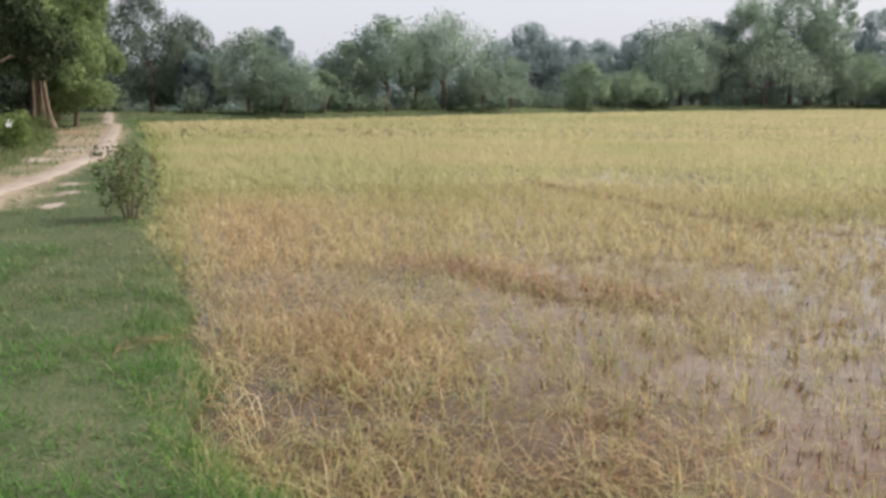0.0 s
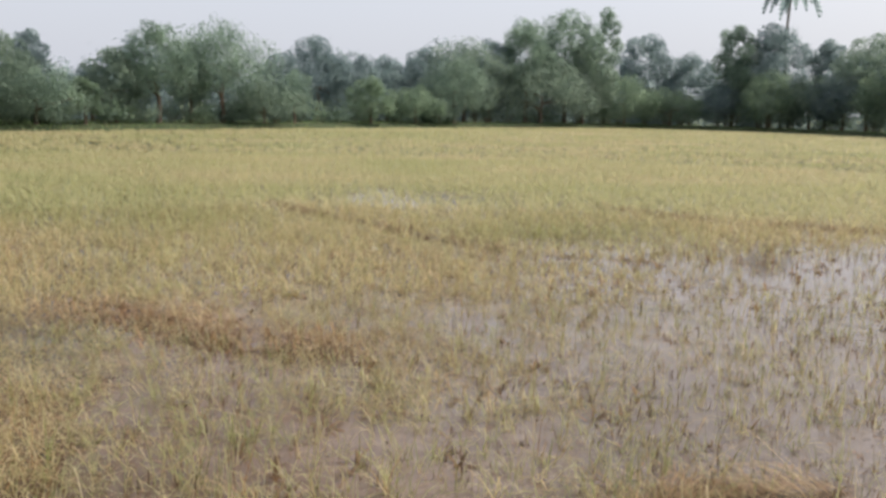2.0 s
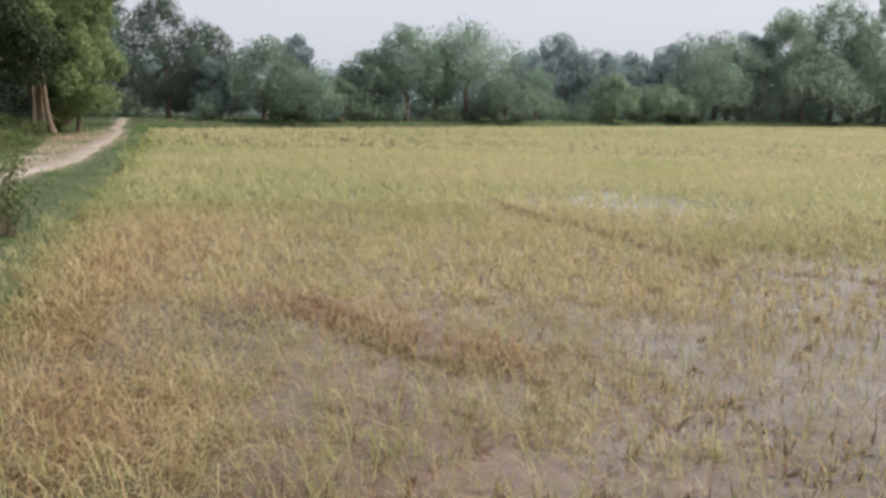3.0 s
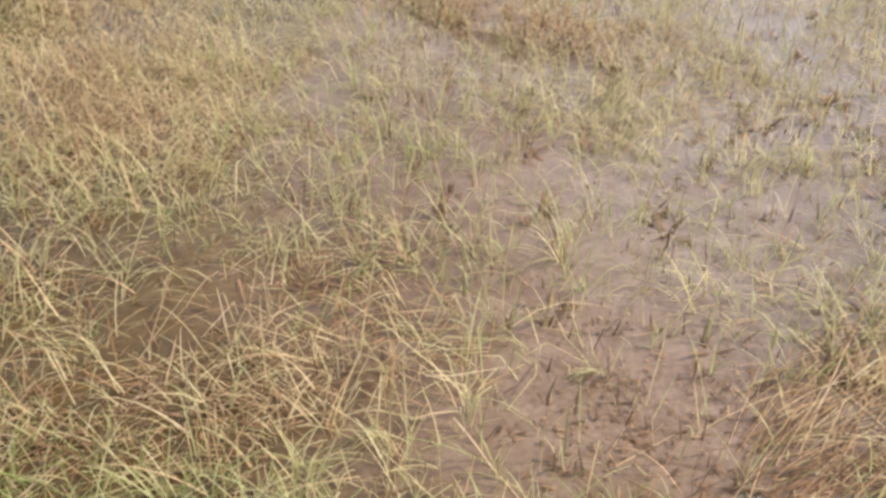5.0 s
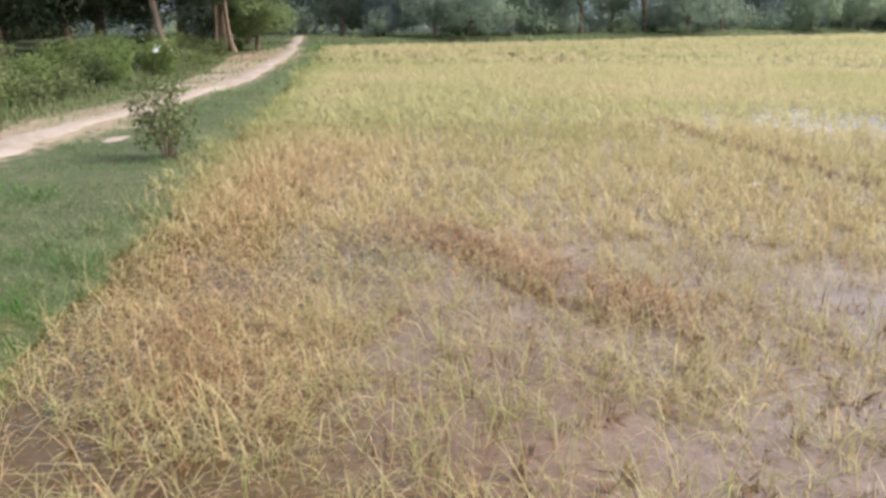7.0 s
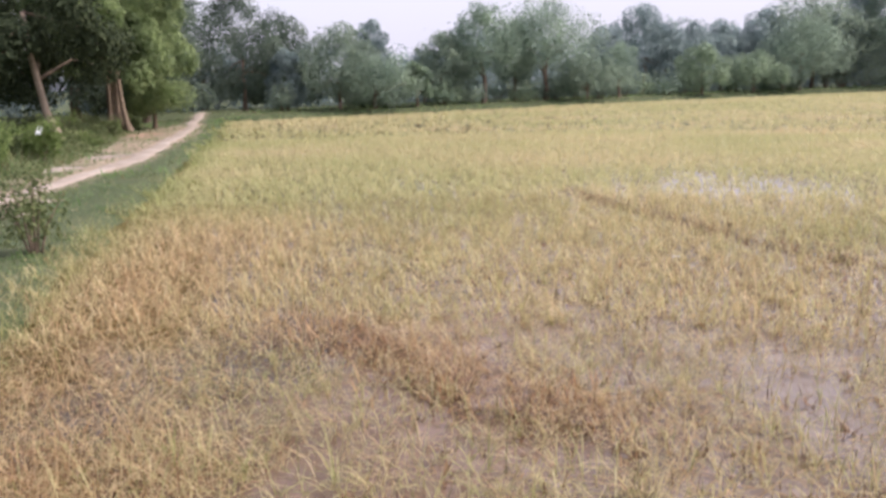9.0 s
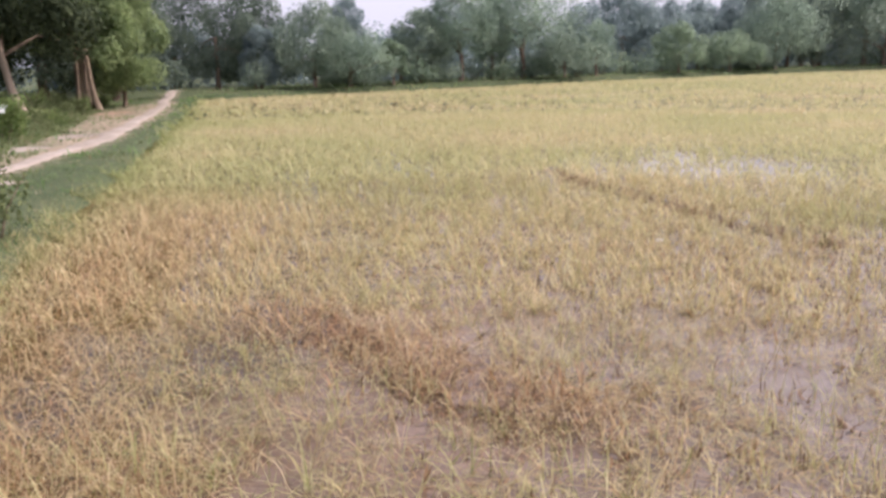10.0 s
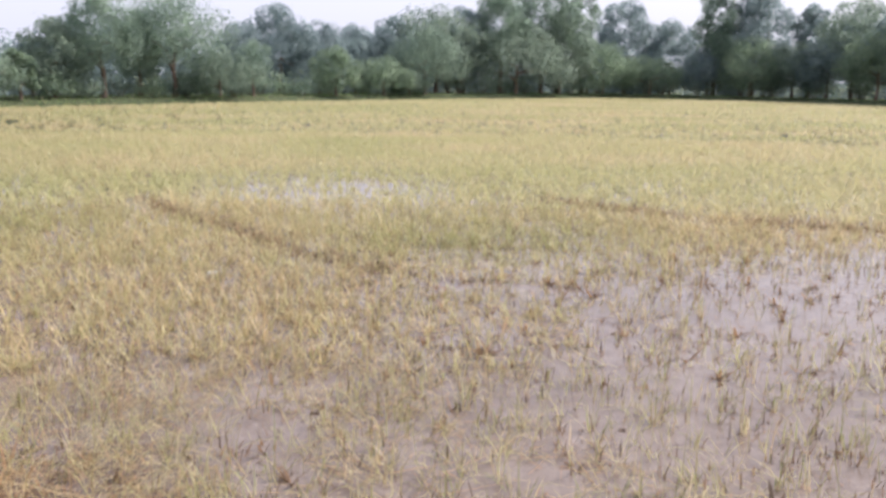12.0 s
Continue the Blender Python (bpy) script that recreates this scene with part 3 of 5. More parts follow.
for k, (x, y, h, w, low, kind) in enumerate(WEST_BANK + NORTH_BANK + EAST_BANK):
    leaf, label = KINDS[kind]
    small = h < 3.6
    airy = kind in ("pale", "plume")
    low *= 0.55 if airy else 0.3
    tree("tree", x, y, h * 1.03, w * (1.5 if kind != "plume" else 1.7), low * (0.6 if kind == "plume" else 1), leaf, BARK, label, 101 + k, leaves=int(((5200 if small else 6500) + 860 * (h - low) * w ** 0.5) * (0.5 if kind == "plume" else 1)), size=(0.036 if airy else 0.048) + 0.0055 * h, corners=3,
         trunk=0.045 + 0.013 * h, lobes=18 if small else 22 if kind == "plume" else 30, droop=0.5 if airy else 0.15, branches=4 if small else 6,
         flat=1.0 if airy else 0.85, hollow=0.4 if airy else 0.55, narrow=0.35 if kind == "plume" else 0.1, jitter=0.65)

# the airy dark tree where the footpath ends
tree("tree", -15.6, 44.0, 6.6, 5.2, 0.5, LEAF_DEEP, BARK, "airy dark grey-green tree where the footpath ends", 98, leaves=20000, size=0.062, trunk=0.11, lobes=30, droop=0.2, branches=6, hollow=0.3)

# the wood behind the far edge, too far to tell its trees apart
rng = np.random.default_rng(7)
lobes = []
for a, b, n, top in (((-34, 44), (-8, 60), 50, 2.6), ((-8, 60), (20, 78), 70, 4.0), ((20, 78), (46, 84), 70, 6.0), ((46, 84), (64, 60), 70, 6.2), ((64, 60), (70, 10), 50, 4.5)):
    for k in range(n):
        t, r, depth = rng.random(), 1.2 + 1.2 * rng.random(), rng.random() * 7
        lobes.append((a[0] * (1 - t) + b[0] * t, a[1] * (1 - t) + b[1] * t + depth, 0.4 + top * rng.random() ** 1.15, r, r, r))
tagged(new("far_wood", leaves_mesh("far_wood", leaf_cloud(lobes, 100000, 0.19, rng, 0.1, 0.5, 2.0, 3), LEAF_DARK_HAZED, 3)), "dense dark wood beyond the paddy", "trees", kind="stuff")
# wood along the footpath, its deep shade painted by dark leaves
lobes = []
for a, b, n in (((-29, 14), (-32, 30), 60), ((-32, 30), (-32, 46), 50)):
    for k in range(n):
        t, r = rng.random(), rng.uniform(1.3, 2.4)
        lobes.append((a[0] * (1 - t) + b[0] * t - rng.random() * 3, a[1] * (1 - t) + b[1] * t, 0.5 + 8.0 * rng.random(), r, r, r))
tagged(new("shady_wood", leaves_mesh("shady_wood", leaf_cloud(lobes, 45000, 0.2, rng, 0.1, 0.5, 2.0, 3), LEAF_SHADE_PAINTED, 3)), "deep shady wood behind the trees along the footpath", "trees", kind="stuff")

# trees along the footpath: x, y, height, width, lowest leaves, trunk, leaf, bark, lean, label
PATH_TREES = [
    (-14.45, 29.3, 8.2, 6.5, 2.0, 0.15, LEAF_DROOP, RED_BARK, (0.3, 0.0), "old tree with a thick fluted reddish trunk beside the footpath"),
    (-14.0, 31.2, 6.0, 2.7, 0.45, 0.07, LEAF_DROOP, BARK, (0.7, -0.2), "light green drooping tree beside the thick trunk"),
    (-12.55, 23.2, 7.6, 5.0, 1.45, 0.1, LEAF_SHADE_PAINTED, PALE_BARK, (-1.7, -0.3), "tree with a pale leaning trunk"),
    (-19.3, 29.0, 8.5, 7.0, 0.9, 0.2, LEAF_SHADE_PAINTED, BARK, (0.2, 0.0), "dark shady tree among the undergrowth"),
    (-22.5, 27.5, 8.5, 7.5, 0.9, 0.2, LEAF_SHADE_PAINTED, BARK, (0.3, 0.3), "dark shady tree among the undergrowth"),
    (-16.4, 20.8, 8.5, 6.5, 1.1, 0.13, LEAF_SHADE_PAINTED, BARK, (-0.4, 0.0), "dark shady tree among the undergrowth"),
    (-19.0, 22.0, 8.5, 7.0, 0.8, 0.2, LEAF_SHADE_PAINTED, BARK, (0.0, 0.0), "dark shady tree among the undergrowth"),
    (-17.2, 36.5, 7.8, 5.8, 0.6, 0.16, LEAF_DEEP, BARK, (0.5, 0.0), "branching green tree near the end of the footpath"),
    (-20.5, 36.5, 8.5, 7.5, 0.5, 0.2, LEAF_SHADE_PAINTED, BARK, (0.0, 0.0), "dark shady tree near the end of the footpath"),
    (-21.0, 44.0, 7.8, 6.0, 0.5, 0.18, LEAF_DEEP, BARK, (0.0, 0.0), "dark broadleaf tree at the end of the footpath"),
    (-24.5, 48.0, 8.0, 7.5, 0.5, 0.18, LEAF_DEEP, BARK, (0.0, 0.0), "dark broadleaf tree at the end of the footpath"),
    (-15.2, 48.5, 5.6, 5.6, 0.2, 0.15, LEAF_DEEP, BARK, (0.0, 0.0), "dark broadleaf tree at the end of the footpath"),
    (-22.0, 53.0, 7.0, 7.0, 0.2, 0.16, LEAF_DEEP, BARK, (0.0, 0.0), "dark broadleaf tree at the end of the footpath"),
    (-26.5, 36.0, 8.5, 8.0, 0.5, 0.2, LEAF_SHADE_PAINTED, BARK, (0.0, 0.0), "dark shady tree among the undergrowth"),
    (-27.0, 29.0, 8.5, 8.0, 0.5, 0.2, LEAF_SHADE_PAINTED, BARK, (0.0, 0.0), "dark shady tree among the undergrowth"),
    (-24.5, 22.0, 8.5, 8.0, 0.5, 0.2, LEAF_SHADE_PAINTED, BARK, (0.0, 0.0), "dark shady tree among the undergrowth"),
]
for k, (x, y, h, w, low, r, leaf, bark, lean, label) in enumerate(PATH_TREES):
    tree("tree", x, y, h, w, low, leaf, bark, label, 300 + k, leaves=(36000, 12500)[k] if k < 2 else 13000, size=0.066 if k < 2 else 0.09, corners=3, trunk=r, lobes=26, lean=lean, droop=0.6 if k < 2 else 0.25, branches=6, group="trees along the footpath", skirt=(3, 5, 2)[k] if k < 3 else 9, front=20 if k == 0 else 0)

# undergrowth left of the footpath
rng = np.random.default_rng(21)
EDGE = [(-6.8, 9.2), (-7.3, 10.9), (-7.7, 12.6), (-8.2, 15.0), (-9.1, 17.9), (-10.9, 22.4), (-13.4, 27.6), (-15.8, 34.0)]
for k in range(84):
    u = rng.random() * (len(EDGE) - 1)
    i = int(u)
    t = u - i
    off = (0.8 if u < 3.5 else 0.4) + 5.0 * rng.random() ** 1.6
    x = EDGE[i][0] * (1 - t) + EDGE[i + 1][0] * t - off
    y = EDGE[i][1] * (1 - t) + EDGE[i + 1][1] * t + off * 0.35
    h = (0.2 + 0.10 * off + 0.55 * rng.random() ** 2) * (0.7 if u > 4.2 else 1.0)
    shrub("bush", x, y, h, 0.7 + 0.8 * rng.random() + 0.2 * h, (LEAF_WEED, LEAF_FRESH, LEAF_WEED, LEAF_WEED)[k % 4], "leafy green undergrowth bush beside the footpath", 500 + k, leaves=850, size=0.036 + 0.008 * (k % 3))

for k, (x, y, h, w) in enumerate(((-9.2, 15.6, 0.8, 1.5), (-9.95, 14.7, 0.6, 1.2), (-10.6, 18.4, 0.75, 1.3), (-9.9, 16.6, 0.95, 1.2), (-9.55, 17.95, 0.95, 1.1))):
    shrub("bush", x, y, h, w, LEAF_FRESH, "bright green leafy bush in the undergrowth", 590 + k, leaves=1500, size=0.05)

# shrubs on the far bank
rng = np.random.default_rng(22)
FAR_BANK = [(-13.0, 41.0), (-5.0, 47.5), (4.0, 56.0), (18.0, 66.5), (38.0, 76.5), (52.0, 63.0), (57.0, 40.0)]
for k in range(58):
    u = ((k + rng.random()) / 58) ** 0.85 * (len(FAR_BANK) - 1)
    i, t = int(u), u - int(u)
    x, y = FAR_BANK[i][0] * (1 - t) + FAR_BANK[i + 1][0] * t, FAR_BANK[i][1] * (1 - t) + FAR_BANK[i + 1][1] * t
    grown = 1 + 0.012 * max(0, y - 45) + (0.5 if i > 2 else 0)
    shrub("bush", x + rng.normal() * 0.5 + (1.5 if i > 3 else 0), y + 0.4 + rng.random() * 2.5, (0.6 + 0.9 * rng.random()) * grown, (1.6 + 1.4 * rng.random()) * grown, (LEAF_MID_HAZED, LEAF_LIGHT_HAZED, LEAF_PALE_HAZED, LEAF_MID_HAZED)[k % 4], "low green shrub on the far bank", 600 + k, leaves=700, size=0.1, group="shrubs on the far bank")

# the lone bush on the turf
shrub("bush", -3.58, 9.05, 0.86, 1.1, LEAF_WEED, "small lone bush with thin stems on the grass bank", 41, leaves=1150, size=0.032, stems=8, group="lone bush", low=0.1, thin=0.6, lobe=0.045)


def palm(x, y, height):
    """A tall palm: ringed trunk and fronds, each with its row of leaflets."""
    rng = np.random.default_rng(77)
    base = new("palm_tree")
    base.location = (x, y, 0.05)
    tagged(base, "tall slender palm rising behind the dark trees", "tree", "trees round the paddy")
    pts = [(0.15 * math.sin(k * 0.5), 0, height * k / 14) for k in range(15)]
    v, f = tube(pts, [0.17 - 0.005 * k + 0.012 * (k % 2) for k in range(15)], 9)
    part("trunk", mesh_from("trunk", v, f, BARK, True), base)
    top = Vector(pts[-1])
    for k in range(18):
        a, rise = 2 * math.pi * k / 18 + rng.random() * 0.3, rng.uniform(-0.4, 1.1)
        verts, faces, rib = [], [], []
        side = Vector((-math.sin(a), math.cos(a), 0))
        ahead = Vector((math.cos(a), math.sin(a), 0))
        for s in range(25):
            u = s / 24
            c = top + ahead * (3.5 * u * (1 - 0.22 * u)) + Vector((0, 0, rise * 2.2 * u - 3.0 * u * u))
            w = 0.62 * math.sin(math.pi * min(0.98, u * 0.88 + 0.1)) * (1.0 if s % 2 else 0.35)
            drop = Vector((0, 0, -0.45 * w)) + ahead * (0.3 * (s % 2))
            verts += [c - side * w + drop, c, c + side * w + drop]
            rib.append(c)
        for s in range(24):
            k3 = 3 * s
            faces += [(k3, k3 + 1, k3 + 4, k3 + 3), (k3 + 1, k3 + 2, k3 + 5, k3 + 4)]
        frond = part("frond", mesh_from("frond", verts, faces, LEAF_DARK_HAZED), base)
        v, f = tube(rib[::4], [0.035, 0.03, 0.025, 0.02, 0.015, 0.01, 0.005], 5)
        part("midrib", mesh_from("midrib", v, f, LEAF_PALE_HAZED, True), frond)


palm(53.2, 73.9, 14.5)


# ------------------------------------------------------------------ rice, turf and straw
def blades(p, way, length, width, bend, dry, segments=2):
    """Bent tapering blades. p: roots (n, 3); way: the lean of each in plan with its steepness; gives arrays for mesh_of_faces."""
    n = len(p)
    flat = np.stack([way[:, 0], way[:, 1], np.zeros(n)], 1)
    steep = way[:, 2:3]
    up = np.array([[0.0, 0.0, 1.0]])
    side = np.stack([-way[:, 1], way[:, 0], np.zeros(n)], 1) * (width / 2)[:, None]
    rows = []
    bend = np.minimum(bend * (0.12 if segments == 1 else 1.0), steep[:, 0] + (1.1 if segments > 3 else 0.45))
    for s in range(segments):
        u = s / segments
        ang = np.clip(steep[:, 0] - bend * u, -1.2, 1.57)
        if s == 0:
            c = p
            rows.append((c, 1.0))
        else:
            c = c + (flat * np.cos(ang)[:, None] + up * np.sin(ang)[:, None]) * (length / segments)[:, None]
            rows.append((c, 1.0 - 0.55 * u))
    ang = np.clip(steep[:, 0] - bend, -1.2, 1.57)
    tip = c + (flat * np.cos(ang)[:, None] + up * np.sin(ang)[:, None]) * (length / segments)[:, None]
    k = 2 * segments + 1
    verts = np.empty((n, k, 3))
    for s, (c, w) in enumerate(rows):
        verts[:, 2 * s], verts[:, 2 * s + 1] = c - side * w, c + side * w
    verts[:, -1] = tip
    pattern, sizes = [], []
    for s in range(segments - 1):
        pattern += [2 * s, 2 * s + 1, 2 * s + 3, 2 * s + 2]
        sizes.append(4)
    pattern += [2 * segments - 2, 2 * segments - 1, 2 * segments]
    sizes.append(3)
    index = (np.arange(n)[:, None] * k + np.array(pattern)[None]).ravel()
    return verts.reshape(-1, 3), np.tile(sizes, n), index, np.repeat(dry, k)


def join(pieces):
    verts, sizes, index, dry, base = [], [], [], [], 0
    for v, s, i, d in pieces:
        verts.append(v), sizes.append(s), index.append(i + base), dry.append(d)
        base += len(v)
    return np.concatenate(verts), np.concatenate(sizes), np.concatenate(index), np.concatenate(dry)


def along(x, y, line):
    best = np.full(np.shape(x), 1e9)
    for a, b in zip(line, line[1:]):
        best = np.minimum(best, segment_distance(x, y, a, b)[0])
    return best


def blob(x, y, cx, cy, rx, ry, turn=0.0):
    c, s = math.cos(turn), math.sin(turn)
    u, v = (x - cx) * c + (y - cy) * s, -(x - cx) * s + (y - cy) * c
    return np.exp(-((u / rx) ** 2 + (v / ry) ** 2))


RIDGE = [(1.4, 14.3), (1.95, 12.9), (2.55, 11.7), (3.3, 10.2), (4.05, 9.2), (5.5, 8.55)]
RIDGE_2 = [(6.55, 13.2), (7.7, 11.7), (8.6, 10.9), (10.6, 10.0)]
WITHERED = [(-0.35, 7.3), (0.3, 6.85), (0.9, 6.3), (1.45, 5.95), (1.75, 5.9)]


def crop_state(x, y):
    """Over the plan: how thick the rice stands, how much straw lies, how dry both are, and where it has withered."""
    n1, n2, n3 = value_noise(x, y, 2.6, 11), value_noise(x, y, 0.7, 12), value_noise(x, y, 7.0, 13)
    far = smooth(9, 15, y)
    open_water = smooth(1.9, 5.0, x + (n1 - 0.5) - 0.16 * (y - 5)) * (1 - smooth(8.6, 11.0, y + 0.12 * (x - 4)))
    pool = 0.95 * blob(x, y, 4.1, 14.9, 2.2, 2.1, -0.1) + blob(x, y, 6.6, 7.8, 1.5, 0.8, 0.2) + 0.8 * blob(x, y, 8.4, 9.0, 1.4, 0.6)
    gold = np.clip(blob(x, y, -1.2, 5.4, 0.9, 2.4, 0.38) + 0.5 * blob(x, y, -1.6, 8.6, 1.3, 1.8), 0, 1)
    lines = np.exp(-(along(x, y, RIDGE) / 0.22) ** 2) + np.exp(-(along(x, y, RIDGE_2) / 0.2) ** 2)
    withered = np.exp(-(along(x, y, WITHERED) / 0.3) ** 2)
    furrow = np.exp(-(along(x, y, [(a - 0.1, b - 0.22) for a, b in RIDGE]) / 0.16) ** 2) + 1.2 * np.exp(-(along(x, y, [(a - 0.1, b - 0.26) for a, b in RIDGE_2]) / 0.22) ** 2)
    edge = field_distance(x, y)
    inside = smooth(-0.10, 0.14, edge + 0.45 * (value_noise(x, y, 0.45, 15) - 0.5) + 0.2 * (value_noise(x, y, 0.15, 16) - 0.5))
    bare = blob(x, y, 1.8, 3.15, 0.45, 0.45) + 0.85 * blob(x, y, -0.78, 3.76, 0.42, 0.26, -0.2) + 0.5 * blob(x, y, 0.45, 3.3, 0.3, 0.25)
    thinner = smooth(-0.35, 0.45, x - 0.1 + 0.36 * (y - 3.6) + 0.8 * (n2 - 0.5)) * (1 - smooth(6.2, 7.6, y)) * smooth(2.9, 3.5, y)
    n4 = value_noise(x, y, 0.33, 14)
    middle = smooth(5.8, 7.4, y) * (1 - smooth(10.0, 13.0, y)) * (1 - open_water)
    thick = 0.8 - 0.14 * thinner + 0.25 * (n4 - 0.5) + 0.3 * far + 0.3 * (n1 - 0.5) + 0.3 * (n2 - 0.5) - 0.16 * open_water * (0.5 + n2) - 0.5 * bare - 0.72 * pool + 0.22 * gold + 0.4 * lines + 0.3 * withered - 0.24 * open_water - 0.6 * furrow + 0.16 * middle - 0.34 * blob(x, y, 2.0, 5.0, 1.5, 1.2, 0.2) - 0.08 * blob(x, y, 0.1, 3.25, 0.6, 0.5) + 0.3 * blob(x, y, 0.15, 5.5, 0.8, 0.8)
    lying = 0.42 - 0.24 * thinner + 0.8 * (n4 - 0.5) + 0.24 * gold + 0.5 * withered + 0.25 * blob(x, y, -0.6, 4.9, 0.5, 0.8) + 0.1 * lines + 0.55 * (n2 - 0.5) + 0.25 * blob(x, y, 0.7, 3.2, 1.2, 0.8) - 0.30 * open_water - 0.55 * bare - 0.8 * pool - 0.35 * furrow - 0.1 * blob(x, y, -0.2, 3.35, 0.8, 0.5) + 0.3 * blob(x, y, 0.1, 5.5, 0.9, 0.8) - 0.2 * smooth(4.4, 3.8, y) * smooth(-1.0, -0.4, x) + 0.22 * middle
    dry = 0.385 + 0.20 * (n1 - 0.5) + 0.14 * (n3 - 0.5) + 0.2 * gold + 0.3 * withered + 0.05 * lines + 0.08 * blob(x, y, 0.6, 3.4, 1.4, 1.6) - 0.06 * blob(x, y, -0.2, 3.2, 0.6, 0.5) + 0.08 * open_water
    dry += 0.05 * far - 0.06 * blob(x, y, 0.0, 3.55, 0.6, 0.45) + 0.1 * blob(x, y, 0.5, 3.3, 0.5, 0.6) - 0.3 * blob(x, y, -0.62, 3.95, 0.3, 0.25) + 0.06 * middle + 0.22 * far * (value_noise(x * 0.2, y, 1.5, 17) - 0.5) - 0.03 * blob(x, y, -0.2, 5.6, 1.4, 1.3)
    dry -= 0.12 * thinner + 0.2 * blob(x, y, 0.8, 4.6, 0.5, 0.6) + 0.22 * np.exp(-(edge / 0.4) ** 2) * (y > 4) + 0.16 * blob(x, y, 4.5, 10.4, 2.5, 1.0) + 0.10 * far * n3
    clear = 1 - np.clip(0.85 * bare, 0, 0.9)
    return np.clip(thick, 0, 1) * inside * clear, np.clip(lying, 0, 1) * inside * clear, np.clip(dry, 0.05, 0.84), np.clip(withered + 0.7 * lines, 0, 1)


def scatter(x0, x1, y0, y1, density, rng):
    n = int((x1 - x0) * (y1 - y0) * density)
    return rng.uniform(x0, x1, n), rng.uniform(y0, y1, n)


def in_view(x, y):
    """The part of the plan that the walk looks over."""
    return (x > -3.0 - 0.62 * y) & (x < 3.2 + 1.05 * y)


def crop(name, x, y, seed, per, length, width, segments, label, keep, stray=0.25, steepest=1.5, dark=0.08, lowest=0.9, mat=RICE):
    """Standing rice: tufts of blades at x, y joined into one mesh."""
    rng = np.random.default_rng(seed)
    thick, _, dry, flatten = crop_state(x, y)
    if segments > 3:      # close by, the plants stand in separate tufts
        thick = thick * (0.25 + 1.2 * smooth(0.3, 0.62, value_noise(x, y, 0.13, 19)))
    ok = (rng.random(len(x)) < thick) & keep(x, y) & in_view(x, y)
    x, y, dry, flatten = x[ok], y[ok], dry[ok], flatten[ok]
    wet = smooth(1.0, 3.4, x - 0.16 * (y - 5)) * (1 - smooth(9, 12, y))
    m = len(x)
    n = m * per
    spread = 0.022 * np.repeat(1 - 0.6 * wet, per)
    px, py = np.repeat(x, per) + rng.normal(size=n) * spread, np.repeat(y, per) + rng.normal(size=n) * spread
    a = rng.random(n) * 2 * np.pi
    lean = rng.random(n) < stray + 0.5 * flatten.repeat(per)
    steep = np.where(lean & (rng.random(n) > 0.6 * np.repeat(wet, per)), rng.uniform(0.05, lowest, n), rng.uniform(0.8, steepest, n))
    ln = length * (0.45 + 0.8 * rng.random(n)) * np.repeat(0.7 + 0.6 * rng.random(m), per) * np.repeat(1 - 0.2 * wet, per)
    d = np.clip(np.repeat(dry + rng.normal(size=m) * 0.06 - (0.3 if segments > 3 else 0.0) * (rng.random(m) < 0.13), per) + rng.normal(size=n) * (0.08 if segments > 1 else 0.04), 0, 0.9)
    dead = rng.random(n) < dark + 0.22 * np.repeat(wet, per) * (dark > 0.04)
    d = np.where(dead, 0.92 + 0.08 * rng.random(n), d)
    ln = np.where(dead, ln * 0.5, ln)
    root = np.stack([px, py, np.maximum(ground_height(px, py), 0.0) - 0.02], 1)
    v, s, i, dd = blades(root, np.stack([np.cos(a), np.sin(a), steep], 1), ln, width * (0.7 + 0.6 * rng.random(n)), rng.uniform(0.2, 1.6, n) if segments < 4 else rng.uniform(0.1, 2.2, n), d, segments)
    return tagged(new(name, mesh_of_faces(name, v, s, i, mat, dd)), label, "rice", kind="stuff")


def fallen_straw(name, x, y, seed, length, width, label, keep):
    """Dry stalks that lie over one another on the water, joined into one mesh."""
    rng = np.random.default_rng(seed)
    _, lying, dry, flatten = crop_state(x, y)
    ok = (rng.random(len(x)) < lying * (0.3 + 0.9 * smooth(0.3, 0.65, value_noise(x, y, 0.16, 42)))) & keep(x, y) & in_view(x, y)
    x, y, dry, flatten, lying = x[ok], y[ok], dry[ok], flatten[ok], lying[ok]
    n = len(x)
    a = rng.normal(size=n) * 0.9 + 6.3 * value_noise(x, y, 0.55, 41)
    matted = rng.random(n) < 0.28 + 0.25 * smooth(4.6, 3.2, y) + 0.22 * blob(x, y, 0.0, 3.6, 0.8, 0.7)
    root = np.stack([x, y, np.where(matted, 0.012, rng.random(n) * 0.13 * lying + 0.01) + np.maximum(ground_height(x, y), 0.0)], 1)
    d = np.clip(dry + 0.07 + 0.1 * smooth(4.6, 3.4, y) + rng.normal(size=n) * 0.13 + 0.2 * (rng.random(n) < 0.22), 0.1, 0.97)
    # matted stalks are browned for rot and to paint shadow between the straws
    d = np.where(matted, 0.7 + 0.24 * rng.random(n), d)
    v, s, i, dd = blades(root, np.stack([np.cos(a), np.sin(a), np.where(matted, 0.0, rng.uniform(-0.1, 0.75, n))], 1), length * (0.25 + 0.9 * rng.random(n) ** 1.6 + 0.9 * (rng.random(n) < 0.06)), width * (0.5 + 0.8 * rng.random(n)) * np.where(matted, 1.4, 1.0), np.where(matted, 0.0, rng.uniform(-0.3, 2.6, n)), d, 5)
    v[:, 2] = np.maximum(v[:, 2], 0.003)
    return tagged(new(name, mesh_of_faces(name, v, s, i, RICE, dd)), label, "straw", kind="stuff")


rng = np.random.default_rng(1)
EYE = (1.2, 1.0)


def ring(a, b):
    return lambda x, y: (np.hypot(x - EYE[0], y - EYE[1]) >= a) & (np.hypot(x - EYE[0], y - EYE[1]) < b)


